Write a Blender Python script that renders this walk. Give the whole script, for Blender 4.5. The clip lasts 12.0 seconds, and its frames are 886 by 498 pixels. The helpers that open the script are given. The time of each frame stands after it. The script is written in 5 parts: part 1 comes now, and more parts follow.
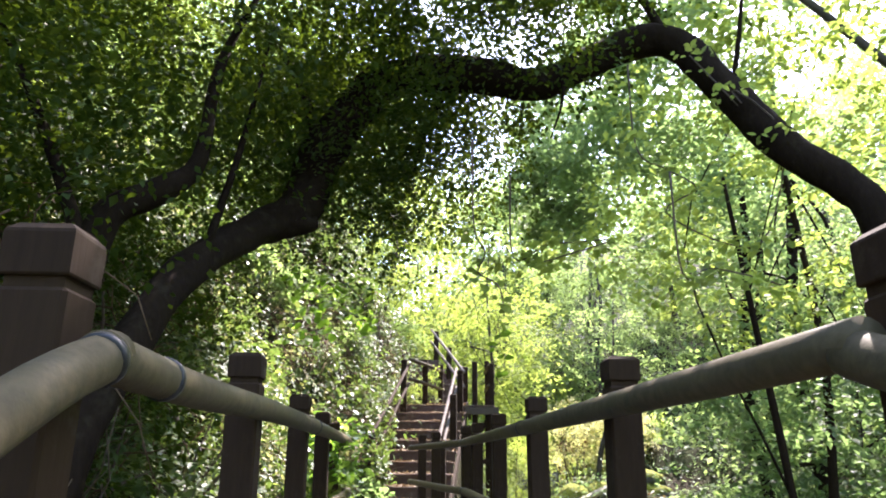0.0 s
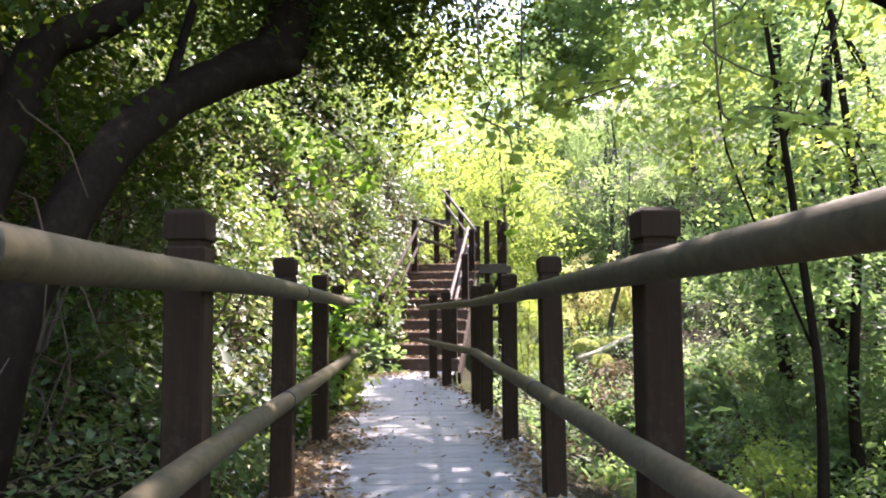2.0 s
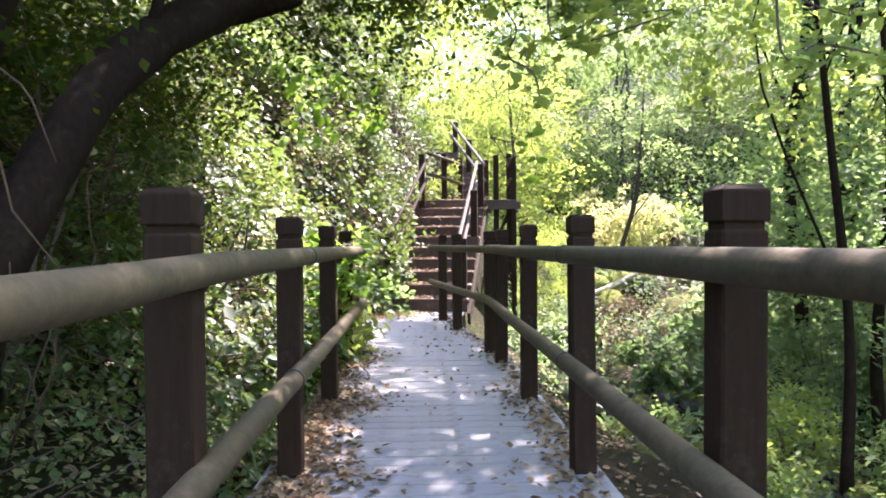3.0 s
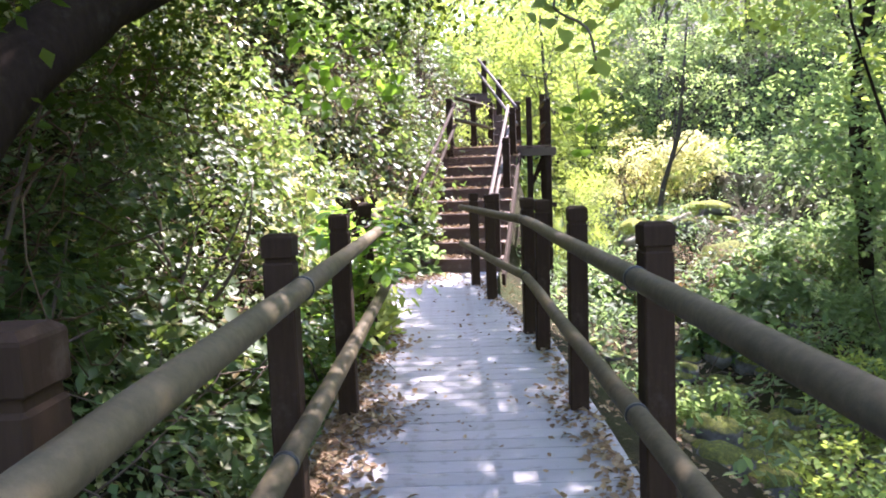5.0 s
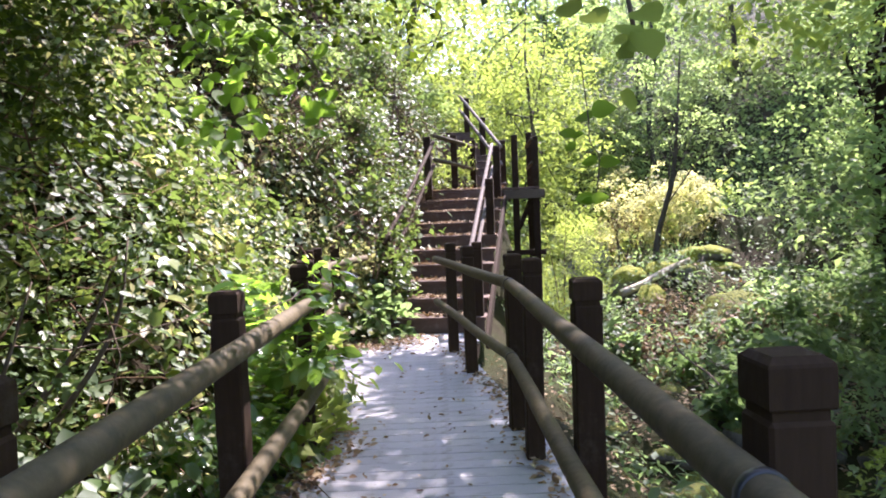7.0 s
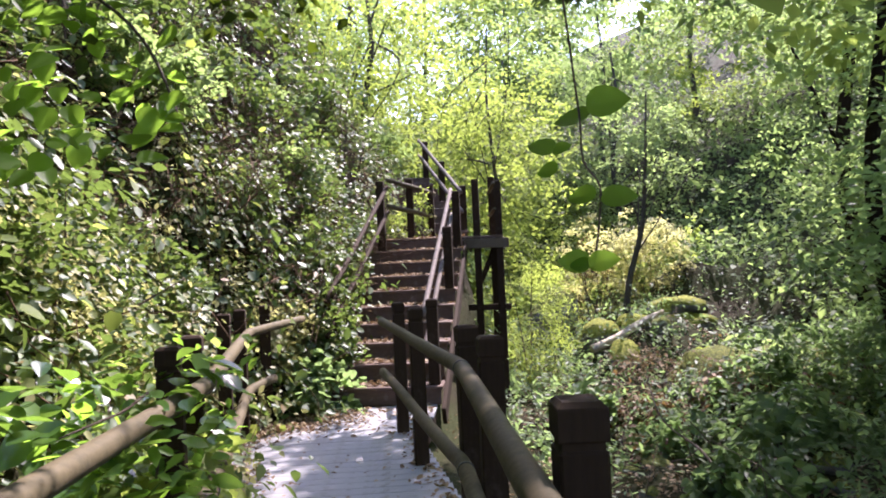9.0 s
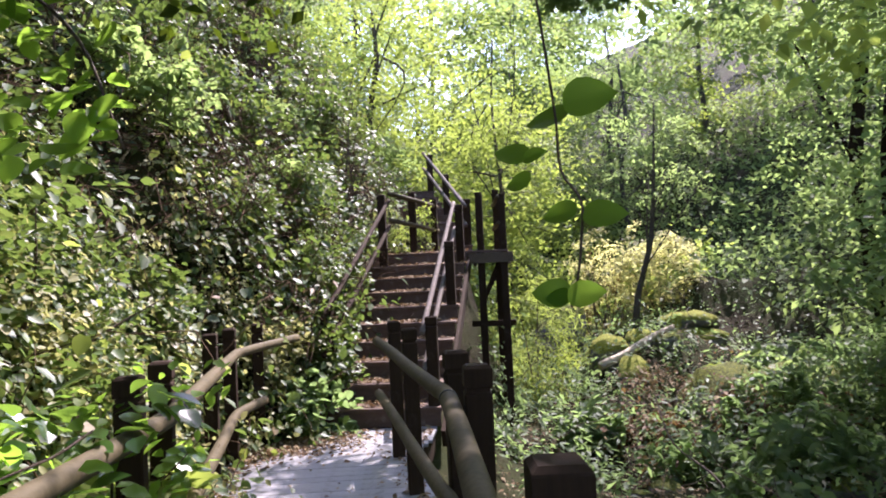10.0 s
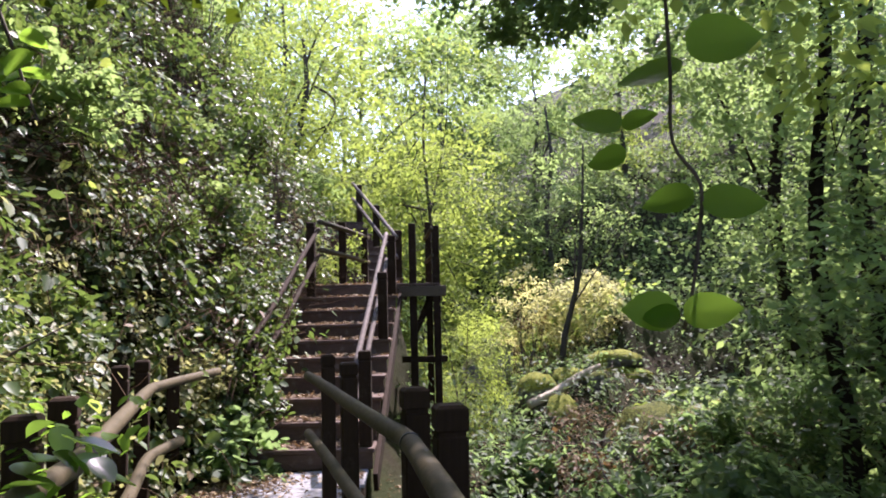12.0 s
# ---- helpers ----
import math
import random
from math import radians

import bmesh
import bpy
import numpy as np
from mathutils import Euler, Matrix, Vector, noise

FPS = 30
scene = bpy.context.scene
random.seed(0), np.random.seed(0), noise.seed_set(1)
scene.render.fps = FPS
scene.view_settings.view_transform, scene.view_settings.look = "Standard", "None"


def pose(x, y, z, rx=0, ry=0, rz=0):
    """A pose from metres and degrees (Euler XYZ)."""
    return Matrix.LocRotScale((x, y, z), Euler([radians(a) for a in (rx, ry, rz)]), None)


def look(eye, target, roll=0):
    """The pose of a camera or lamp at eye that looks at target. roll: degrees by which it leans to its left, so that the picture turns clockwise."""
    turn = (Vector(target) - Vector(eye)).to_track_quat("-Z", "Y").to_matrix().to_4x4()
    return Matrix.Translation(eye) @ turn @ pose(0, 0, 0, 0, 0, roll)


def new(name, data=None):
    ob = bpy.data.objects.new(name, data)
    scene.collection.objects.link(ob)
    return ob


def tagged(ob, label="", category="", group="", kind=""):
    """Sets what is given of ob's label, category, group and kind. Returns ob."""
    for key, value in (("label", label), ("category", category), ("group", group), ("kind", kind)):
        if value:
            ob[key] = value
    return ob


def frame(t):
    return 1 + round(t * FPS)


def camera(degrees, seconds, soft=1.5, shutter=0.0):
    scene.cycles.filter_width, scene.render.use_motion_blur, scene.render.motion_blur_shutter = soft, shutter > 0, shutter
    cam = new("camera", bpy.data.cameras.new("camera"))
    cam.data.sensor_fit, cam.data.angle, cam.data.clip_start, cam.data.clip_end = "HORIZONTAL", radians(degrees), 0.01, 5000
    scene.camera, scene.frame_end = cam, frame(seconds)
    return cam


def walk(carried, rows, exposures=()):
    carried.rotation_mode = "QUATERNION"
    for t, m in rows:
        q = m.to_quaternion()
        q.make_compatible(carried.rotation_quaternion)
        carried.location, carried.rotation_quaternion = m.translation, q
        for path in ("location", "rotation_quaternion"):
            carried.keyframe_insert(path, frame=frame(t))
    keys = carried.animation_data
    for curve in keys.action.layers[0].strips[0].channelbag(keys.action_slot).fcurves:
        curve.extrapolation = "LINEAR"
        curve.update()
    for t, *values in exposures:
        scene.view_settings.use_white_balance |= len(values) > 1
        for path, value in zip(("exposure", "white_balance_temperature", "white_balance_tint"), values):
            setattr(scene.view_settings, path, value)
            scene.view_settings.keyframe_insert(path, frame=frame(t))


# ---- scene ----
cam = camera(64.1, 12.0, soft=1.9)
PATH = [
    (0, (-0.094, 0.398, 0.882), (0.023, 2.311, 1.453), 0.3),
    (0.5, (-0.098, 0.436, 0.862), (0.035, 2.365, 1.371), -0.2),
    (1, (-0.03, 0.573, 0.832), (0.096, 2.526, 1.246), -0.9),
    (1.5, (0.053, 0.745, 0.926), (0.152, 2.719, 1.229), -0.9),
    (2, (0.012, 0.94, 0.94), (0.094, 2.93, 1.126), -0.4),
    (2.5, (-0.101, 1.146, 1.076), (-0.022, 3.143, 1.149), -0.1),
    (3, (-0.049, 1.294, 1.111), (0.019, 3.293, 1.098), -0.4),
    (3.2, (0.008, 1.399, 1.177), (0.059, 3.398, 1.141), -0.9),
    (5, (-0.023, 2.08, 1.428), (-0.047, 4.071, 1.236), -2.0),
    (5.5, (0.028, 2.403, 1.456), (-0.004, 4.395, 1.273), -1.6),
    (6, (0.039, 2.8, 1.482), (0.025, 4.794, 1.331), -1.9),
    (6.5, (0.104, 3.254, 1.479), (0.094, 5.251, 1.368), -2.0),
    (7, (0.153, 3.531, 1.492), (0.168, 5.529, 1.416), -2.2),
    (7.2, (0.179, 3.703, 1.497), (0.203, 5.702, 1.44), -2.8),
    (8.8, (0.337, 4.659, 1.544), (0.452, 6.655, 1.597), -2.6),
    (9, (0.351, 4.742, 1.559), (0.469, 6.738, 1.614), -2.6),
    (9.5, (0.397, 4.901, 1.575), (0.515, 6.897, 1.641), -2.6),
    (10, (0.479, 5.013, 1.591), (0.572, 7.009, 1.684), -2.7),
    (10.5, (0.484, 5.107, 1.585), (0.573, 7.101, 1.711), -2.6),
    (11, (0.426, 5.218, 1.594), (0.568, 7.207, 1.756), -2.2),
    (11.5, (0.336, 5.336, 1.588), (0.57, 7.315, 1.764), -1.8),
    (12, (0.312, 5.399, 1.563), (0.631, 7.365, 1.749), -1.5),
]
walk(cam, [(t, look(eye, target, roll)) for t, eye, target, roll in PATH], exposures=[(0.0, 3.1, 6400, 24), (1.0, 2.92, 6500, 26), (1.5, 3.05, 6500, 27), (2.5, 3.32, 6350, 32), (5.5, 3.43, 6050, 34), (6.4, 3.05, 6050, 33), (7.0, 2.93, 6100, 33), (9.5, 2.38, 6150, 33), (12.0, 2.13, 6150, 33)])

# ---- world, sun, exposure ----
SUN_AZ, SUN_EL = radians(31), radians(52)      # clockwise from +y, above the horizon
SUN_DIR = Vector((math.sin(SUN_AZ) * math.cos(SUN_EL), math.cos(SUN_AZ) * math.cos(SUN_EL), math.sin(SUN_EL)))
world = bpy.data.worlds.new("sky")
scene.world = world
world.use_nodes = True
wt = world.node_tree
sky = wt.nodes.new("ShaderNodeTexSky")
sky.sky_type, sky.sun_disc = "NISHITA", False
sky.sun_elevation, sky.sun_rotation = SUN_EL, SUN_AZ
wt.nodes["Background"].inputs["Strength"].default_value = 0.15
wt.links.new(sky.outputs["Color"], wt.nodes["Background"].inputs["Color"])
sun_data = bpy.data.lights.new("sun", "SUN")
sun_data.energy, sun_data.angle, sun_data.color = 3.1, radians(0.6), (1.0, 0.95, 0.86)
sun = new("sun", sun_data)
sun.matrix_world = look(SUN_DIR * 60, (0, 0, 0))

# ---- materials ----


def material(name):
    m = bpy.data.materials.new(name)
    m.use_nodes = True
    nt = m.node_tree
    return m, nt, nt.nodes["Principled BSDF"], nt.nodes["Material Output"]


def node(nt, kind, **values):
    n = nt.nodes.new(kind)
    for key, value in values.items():
        n.inputs[key.replace("_", " ")].default_value = value
    return n


def ramp(nt, fac, stops):
    r = nt.nodes.new("ShaderNodeValToRGB")
    els = r.color_ramp.elements
    while len(els) < len(stops):
        els.new(0.5)
    for e, (p, c) in zip(els, stops):
        e.position, e.color = p, (*c, 1)
    nt.links.new(fac, r.inputs["Fac"])
    return r.outputs["Color"]


def coords(nt, scale=(1, 1, 1), space="Object"):
    tc = nt.nodes.new("ShaderNodeTexCoord")
    mp = nt.nodes.new("ShaderNodeMapping")
    mp.inputs["Scale"].default_value = scale
    nt.links.new(tc.outputs[space], mp.inputs["Vector"])
    return mp.outputs["Vector"]


def noise_fac(nt, vec, scale, detail=5, rough=0.6):
    n = node(nt, "ShaderNodeTexNoise", Scale=scale, Detail=detail, Roughness=rough)
    nt.links.new(vec, n.inputs["Vector"])
    return n.outputs["Fac"]


def add_bump(nt, bsdf, fac, strength, distance):
    b = node(nt, "ShaderNodeBump", Strength=strength, Distance=distance)
    nt.links.new(fac, b.inputs["Height"])
    nt.links.new(b.outputs["Normal"], bsdf.inputs["Normal"])


def mix_col(nt, fac, a, b, blend="MIX"):
    m = nt.nodes.new("ShaderNodeMix")
    m.data_type, m.blend_type = "RGBA", blend
    for sock, v in ((m.inputs[0], fac), (m.inputs[6], a), (m.inputs[7], b)):
        if hasattr(v, "links"):
            nt.links.new(v, sock)
        else:
            sock.default_value = v if isinstance(v, float) else (*v, 1)
    return m.outputs[2]


def timber(name, dark, light, scale, rough, bump=0.25, stain=None, space="Object", spec=0.25):
    """Weathered painted or bare wood: grain along one axis, blotches and an optional stain colour."""
    m, nt, bsdf, _ = material(name)
    grain = noise_fac(nt, coords(nt, scale, space), 6, 6, 0.65)
    blotch = noise_fac(nt, coords(nt, (1, 1, 1), space), 3.5, 4, 0.6)
    col = mix_col(nt, 0.35, ramp(nt, grain, [(0.3, dark), (0.7, light)]), ramp(nt, blotch, [(0.35, dark), (0.7, light)]))
    info = nt.nodes.new("ShaderNodeObjectInfo")
    col = mix_col(nt, 0.3, col, ramp(nt, info.outputs["Random"], [(0, dark), (1, light)]))
    if stain:
        spot = noise_fac(nt, coords(nt, (1, 1, 1), space), 9, 6, 0.7)
        col = mix_col(nt, ramp(nt, spot, [(0.55, (0, 0, 0)), (0.72, (0.8, 0.8, 0.8))]), col, stain)
    nt.links.new(col, bsdf.inputs["Base Color"])
    bsdf.inputs["Roughness"].default_value = rough
    bsdf.inputs["Specular IOR Level"].default_value = spec
    add_bump(nt, bsdf, grain, bump, 0.004)
    return m


def foliage(name, stops, glow, through_share=0.45, rough=0.42, spec=0.45):
    """A leaf: varied from leaf to leaf, light passes through it."""
    m, nt, bsdf, out = material(name)
    geo = nt.nodes.new("ShaderNodeNewGeometry")
    col = ramp(nt, geo.outputs["Random Per Island"], stops)
    vein = noise_fac(nt, coords(nt), 30, 3, 0.6)
    col = mix_col(nt, 0.25, col, ramp(nt, vein, [(0.3, (0.02, 0.03, 0.01)), (0.7, (0.2, 0.26, 0.07))]), "OVERLAY")
    nt.links.new(col, bsdf.inputs["Base Color"])
    bsdf.inputs["Roughness"].default_value = rough
    bsdf.inputs["Specular IOR Level"].default_value = spec
    tr = nt.nodes.new("ShaderNodeBsdfTranslucent")
    nt.links.new(mix_col(nt, 0.6, col, glow), tr.inputs["Color"])
    mx = nt.nodes.new("ShaderNodeMixShader")
    mx.inputs[0].default_value = through_share
    nt.links.new(bsdf.outputs[0], mx.inputs[1])
    nt.links.new(tr.outputs[0], mx.inputs[2])
    nt.links.new(mx.outputs[0], out.inputs["Surface"])
    return m


M_POST = timber("brown_post_paint", (0.019, 0.0102, 0.0052), (0.041, 0.0235, 0.0125), (9, 9, 1), 0.85, 0.35, (0.055, 0.042, 0.028), spec=0.13)
M_RAIL = timber("weathered_rail", (0.042, 0.034, 0.017), (0.128, 0.102, 0.058), (5, 5, 5), 0.7, 0.45, (0.045, 0.042, 0.026), spec=0.12)
# lighter copy of the rail wood: sunlight on the stair rails is painted in
M_RAIL_SUN = timber("sunlit_rail", (0.07, 0.056, 0.048), (0.185, 0.15, 0.13), (4, 4, 4), 0.75, 0.25, (0.05, 0.042, 0.034), spec=0.12)
M_DECK = timber("deck_board", (0.195, 0.191, 0.194), (0.285, 0.280, 0.284), (1, 22, 22), 0.62, 0.45, (0.11, 0.095, 0.075))
M_STEP = timber("brown_step_board", (0.050, 0.029, 0.020), (0.13, 0.078, 0.055), (2, 14, 14), 0.6, 0.3, (0.14, 0.115, 0.09))
# lighter than the other beams: the sun on them is put into this tan
M_STRINGER = timber("sunlit_stringer", (0.045, 0.031, 0.020), (0.125, 0.088, 0.055), (3, 3, 12), 0.65, 0.3)
M_BARK = timber("dark_bark", (0.009, 0.0060, 0.0040), (0.028, 0.0185, 0.012), (7, 7, 2), 0.95, 1.0, (0.034, 0.028, 0.017), spec=0.04)
M_BARK_GREY = timber("grey_bark", (0.032, 0.026, 0.020), (0.10, 0.084, 0.066), (7, 7, 2), 0.9, 1.0, (0.06, 0.07, 0.03), spec=0.1)
M_TWIG = timber("dry_twig", (0.045, 0.032, 0.022), (0.15, 0.11, 0.075), (5, 5, 5), 0.8, 0.2)
M_TWIG_RED = timber("dead_vine", (0.040, 0.024, 0.013), (0.13, 0.082, 0.046), (5, 5, 5), 0.9, 0.2, spec=0.08)
M_LOG = timber("bleached_log", (0.25, 0.20, 0.14), (0.48, 0.41, 0.31), (5, 5, 5), 0.75, 0.4)
M_RUBBER, _nt, _b, _ = material("black_joint_band")
_b.inputs["Base Color"].default_value, _b.inputs["Roughness"].default_value = (0.012, 0.012, 0.013, 1), 0.5
add_bump(_nt, _b, noise_fac(_nt, coords(_nt), 60), 0.2, 0.002)

M_IVY = foliage("ivy_leaf", [(0, (0.034, 0.066, 0.018)), (0.4, (0.064, 0.114, 0.030)), (0.75, (0.105, 0.160, 0.045)), (0.93, (0.20, 0.21, 0.07)), (1, (0.22, 0.12, 0.05))], (0.28, 0.42, 0.07), 0.32, 0.5, 0.4)
M_GLOSS = foliage("glossy_leaf", [(0, (0.03, 0.075, 0.02)), (0.6, (0.055, 0.125, 0.03)), (1, (0.10, 0.19, 0.04))], (0.34, 0.58, 0.06), 0.4, 0.26, 0.75)
M_PALE = foliage("pale_shrub_leaf", [(0, (0.20, 0.21, 0.075)), (0.6, (0.33, 0.335, 0.13)), (1, (0.44, 0.39, 0.19))], (0.60, 0.60, 0.20), 0.45, 0.5, 0.35)
# brighter copy of the pale leaf: sunlight on the far shrubs is in the colour
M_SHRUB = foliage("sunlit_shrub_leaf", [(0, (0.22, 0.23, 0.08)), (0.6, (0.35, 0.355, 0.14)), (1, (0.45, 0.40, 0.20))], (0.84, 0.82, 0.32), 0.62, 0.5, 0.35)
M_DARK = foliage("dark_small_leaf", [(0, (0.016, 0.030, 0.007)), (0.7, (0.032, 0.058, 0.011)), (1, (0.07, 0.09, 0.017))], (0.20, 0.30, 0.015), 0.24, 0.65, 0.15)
# forest, shade and bright leaf: paled and lifted in colour to imitate haze
M_GREEN = foliage("forest_leaf", [(0, (0.056, 0.100, 0.036)), (0.5, (0.092, 0.156, 0.054)), (1, (0.145, 0.205, 0.068))], (0.48, 0.64, 0.19), 0.58, 0.6, 0.2)
# darker leaf: shade on the stream side is partly put into this colour
M_BLUE = foliage("shade_leaf", [(0, (0.046, 0.088, 0.038)), (0.6, (0.080, 0.138, 0.056)), (1, (0.125, 0.182, 0.066))], (0.37, 0.54, 0.17), 0.54, 0.5, 0.3)
# lighter leaf: sunlight on plants is partly put into this colour
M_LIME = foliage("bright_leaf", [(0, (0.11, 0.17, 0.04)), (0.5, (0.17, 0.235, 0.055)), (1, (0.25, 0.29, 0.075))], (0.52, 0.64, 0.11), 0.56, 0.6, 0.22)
M_VINE = foliage("vine_leaf", [(0, (0.09, 0.19, 0.025)), (1, (0.12, 0.23, 0.035))], (0.40, 0.68, 0.06), 0.72, 0.5, 0.25)
M_RED = foliage("autumn_leaf", [(0, (0.12, 0.055, 0.03)), (0.5, (0.16, 0.095, 0.045)), (1, (0.17, 0.15, 0.05))], (0.26, 0.15, 0.05), 0.3, 0.6, 0.2)
M_DRY = foliage("dry_leaf", [(0, (0.12, 0.07, 0.04)), (0.45, (0.22, 0.14, 0.08)), (0.8, (0.34, 0.24, 0.14)), (1, (0.40, 0.31, 0.20))], (0.30, 0.18, 0.08), 0.15, 0.7, 0.2)

M_SOIL, _nt, _b, _ = material("forest_soil")
_v = coords(_nt)
_c = mix_col(_nt, 0.5, ramp(_nt, noise_fac(_nt, _v, 7, 8, 0.7), [(0.3, (0.010, 0.0065, 0.004)), (0.55, (0.027, 0.0165, 0.0095)), (0.75, (0.056, 0.035, 0.020))]),
             ramp(_nt, noise_fac(_nt, _v, 0.6, 5), [(0.4, (0.026, 0.024, 0.011)), (0.6, (0.032, 0.052, 0.012))]))
_nt.links.new(_c, _b.inputs["Base Color"])
_b.inputs["Roughness"].default_value = 0.95
_b.inputs["Specular IOR Level"].default_value = 0.1
add_bump(_nt, _b, noise_fac(_nt, _v, 14, 8, 0.7), 1.0, 0.05)

M_ROCK, _nt, _b, _ = material("mossy_stone")
_v = coords(_nt)
_geo = _nt.nodes.new("ShaderNodeNewGeometry")
_sep = _nt.nodes.new("ShaderNodeSeparateXYZ")
_nt.links.new(_geo.outputs["Normal"], _sep.inputs[0])
_stone = ramp(_nt, noise_fac(_nt, _v, 5, 8, 0.7), [(0.3, (0.04, 0.037, 0.031)), (0.7, (0.22, 0.21, 0.185))])
_moss = ramp(_nt, noise_fac(_nt, _v, 19, 10, 0.85), [(0.36, (0.028, 0.034, 0.008)), (0.48, (0.095, 0.11, 0.016)), (0.68, (0.30, 0.31, 0.032))])
_sum = _nt.nodes.new("ShaderNodeMath")
_sum.operation = "MULTIPLY_ADD"
_nt.links.new(noise_fac(_nt, _v, 2.2, 5, 0.7), _sum.inputs[0])
_sum.inputs[1].default_value = 0.9
_nt.links.new(_sep.outputs["Z"], _sum.inputs[2])
_nt.links.new(mix_col(_nt, ramp(_nt, _sum.outputs[0], [(0.0, (0, 0, 0)), (1.0, (0, 0, 0))]), _stone, _moss), _b.inputs["Base Color"])
_r = [n for n in _nt.nodes if n.type == "VALTORGB"][-1].color_ramp.elements
_r[0].position, _r[1].position, _r[1].color = 0.90, 1.0, (0.9, 0.9, 0.9, 1)
_b.inputs["Roughness"].default_value = 0.9
_b.inputs["Specular IOR Level"].default_value = 0.2
add_bump(_nt, _b, noise_fac(_nt, _v, 30, 10, 0.8), 1.0, 0.06)

# the same stone where moss has covered nearly all of it, with sunlight painted into the moss
M_MOSS = M_ROCK.copy()
M_MOSS.name = "moss_covered_stone"
_ramps = [n.color_ramp.elements for n in M_MOSS.node_tree.nodes if n.type == "VALTORGB"]
_ramps[-1][0].position, _ramps[-1][1].position = 0.55, 0.78
# brighter moss tones stand in for sun on the far boulders
for _e, _c in zip(_ramps[1], ((0.05, 0.058, 0.009), (0.19, 0.205, 0.020), (0.42, 0.42, 0.040))):
    _e.color = (*_c, 1)

# ---- mesh helpers ----


def mesh_of(name, verts, faces, mat, smooth=False):
    me = bpy.data.meshes.new(name)
    me.from_pydata([tuple(v) for v in verts], [], faces)
    me.materials.append(mat)
    if smooth:
        me.polygons.foreach_set("use_smooth", [True] * len(me.polygons))
    me.update()
    return me


def put(name, me, parent=None, label="", at=None):
    ob = new(name, me)
    ob.parent = parent
    if at is not None:
        ob.matrix_basis = at
    return tagged(ob, label) if label else ob


def thing(name, label, category, group="", kind="", at=None, data=None):
    ob = new(name, data)
    if at is not None:
        ob.matrix_basis = at
    return tagged(ob, label, category, group, kind)


def box_mesh(name, size, mat, bevel=0.006, centre=(0, 0, 0), taper=1.0):
    bm = bmesh.new()
    bmesh.ops.create_cube(bm, size=1.0)
    for v in bm.verts:
        k = taper if v.co.z > 0 else 1.0
        v.co = Vector((v.co.x * size[0] * k + centre[0], v.co.y * size[1] * k + centre[1], v.co.z * size[2] + centre[2]))
    if bevel:
        bmesh.ops.bevel(bm, geom=bm.edges[:], offset=bevel, segments=1, affect="EDGES")
    me = bpy.data.meshes.new(name)
    bm.to_mesh(me)
    bm.free()
    me.materials.append(mat)
    return me


def tube_data(points, radii, sides=10, knobs=0.0, closed=True):
    """Rings along a line; knobs makes it uneven."""
    pts = [Vector(p) for p in points]
    verts, faces = [], []
    side = None
    for i, p in enumerate(pts):
        d = (pts[min(i + 1, len(pts) - 1)] - pts[max(i - 1, 0)]).normalized()
        if side is None:
            side = d.orthogonal().normalized()
        side = (side - d * side.dot(d)).normalized()
        up = d.cross(side)
        for k in range(sides):
            a = 2 * math.pi * k / sides
            r = radii[i]
            if knobs:
                q = p * 3.1 + (side * math.cos(a) + up * math.sin(a)) * 1.3
                r *= 1 + knobs * noise.noise(q) + 0.5 * knobs * noise.noise(q * 3.7)
            verts.append(p + (side * math.cos(a) + up * math.sin(a)) * r)
    n = len(pts)
    for i in range(n - 1):
        for k in range(sides):
            a, b = i * sides + k, i * sides + (k + 1) % sides
            faces.append((a, b, b + sides, a + sides))
    if closed:
        faces.append(tuple(range(sides))[::-1])
        faces.append(tuple(range((n - 1) * sides, n * sides)))
    return verts, faces


def smooth_line(points, steps=6):
    """A Catmull-Rom line through (x, y, z, r) points."""
    p = [np.array(q, float) for q in points]
    p = [2 * p[0] - p[1]] + p + [2 * p[-1] - p[-2]]
    out = []
    for i in range(1, len(p) - 2):
        for s in range(steps):
            t = s / steps
            out.append(0.5 * (2 * p[i] + (p[i + 1] - p[i - 1]) * t + (2 * p[i - 1] - 5 * p[i] + 4 * p[i + 1] - p[i + 2]) * t * t
                              + (3 * p[i] - p[i - 1] - 3 * p[i + 1] + p[i + 2]) * t ** 3))
    out.append(p[-2])
    return [q[:3] for q in out], [max(q[3], 0.002) for q in out]


def limb_mesh(name, points, mat, sides=10, knobs=0.18, steps=6):
    line, radii = smooth_line(points, steps)
    return mesh_of(name, *tube_data(line, radii, sides, knobs), mat, True)


# leaf outlines: (along, across) with a fold along the midrib, and triangles
OVATE = (np.array([(0, 0), (0.32, 0.30), (0.68, 0.25), (1, 0), (0.68, -0.25), (0.32, -0.30)]), [(0, 2, 1), (0, 3, 2), (0, 4, 3), (0, 5, 4)])
ROUND = (np.array([(0.04, 0), (0, 0.26), (0.30, 0.45), (0.66, 0.36), (1, 0), (0.66, -0.36), (0.30, -0.45), (0, -0.26)]),
         [(0, 2, 1), (0, 3, 2), (0, 4, 3), (0, 5, 4), (0, 6, 5), (0, 7, 6)])
BROAD = (np.array([(0, 0), (0.02, 0.16), (0.14, 0.31), (0.32, 0.38), (0.52, 0.36), (0.72, 0.27), (0.88, 0.13), (1, 0), (0.88, -0.13), (0.72, -0.27), (0.52, -0.36), (0.32, -0.38), (0.14, -0.31), (0.02, -0.16)]),
         [(0, i + 1, i) for i in range(1, 13)])
LANCE = (np.array([(0, 0), (0.45, 0.17), (1, 0), (0.45, -0.17)]), [(0, 2, 1), (0, 3, 2)])
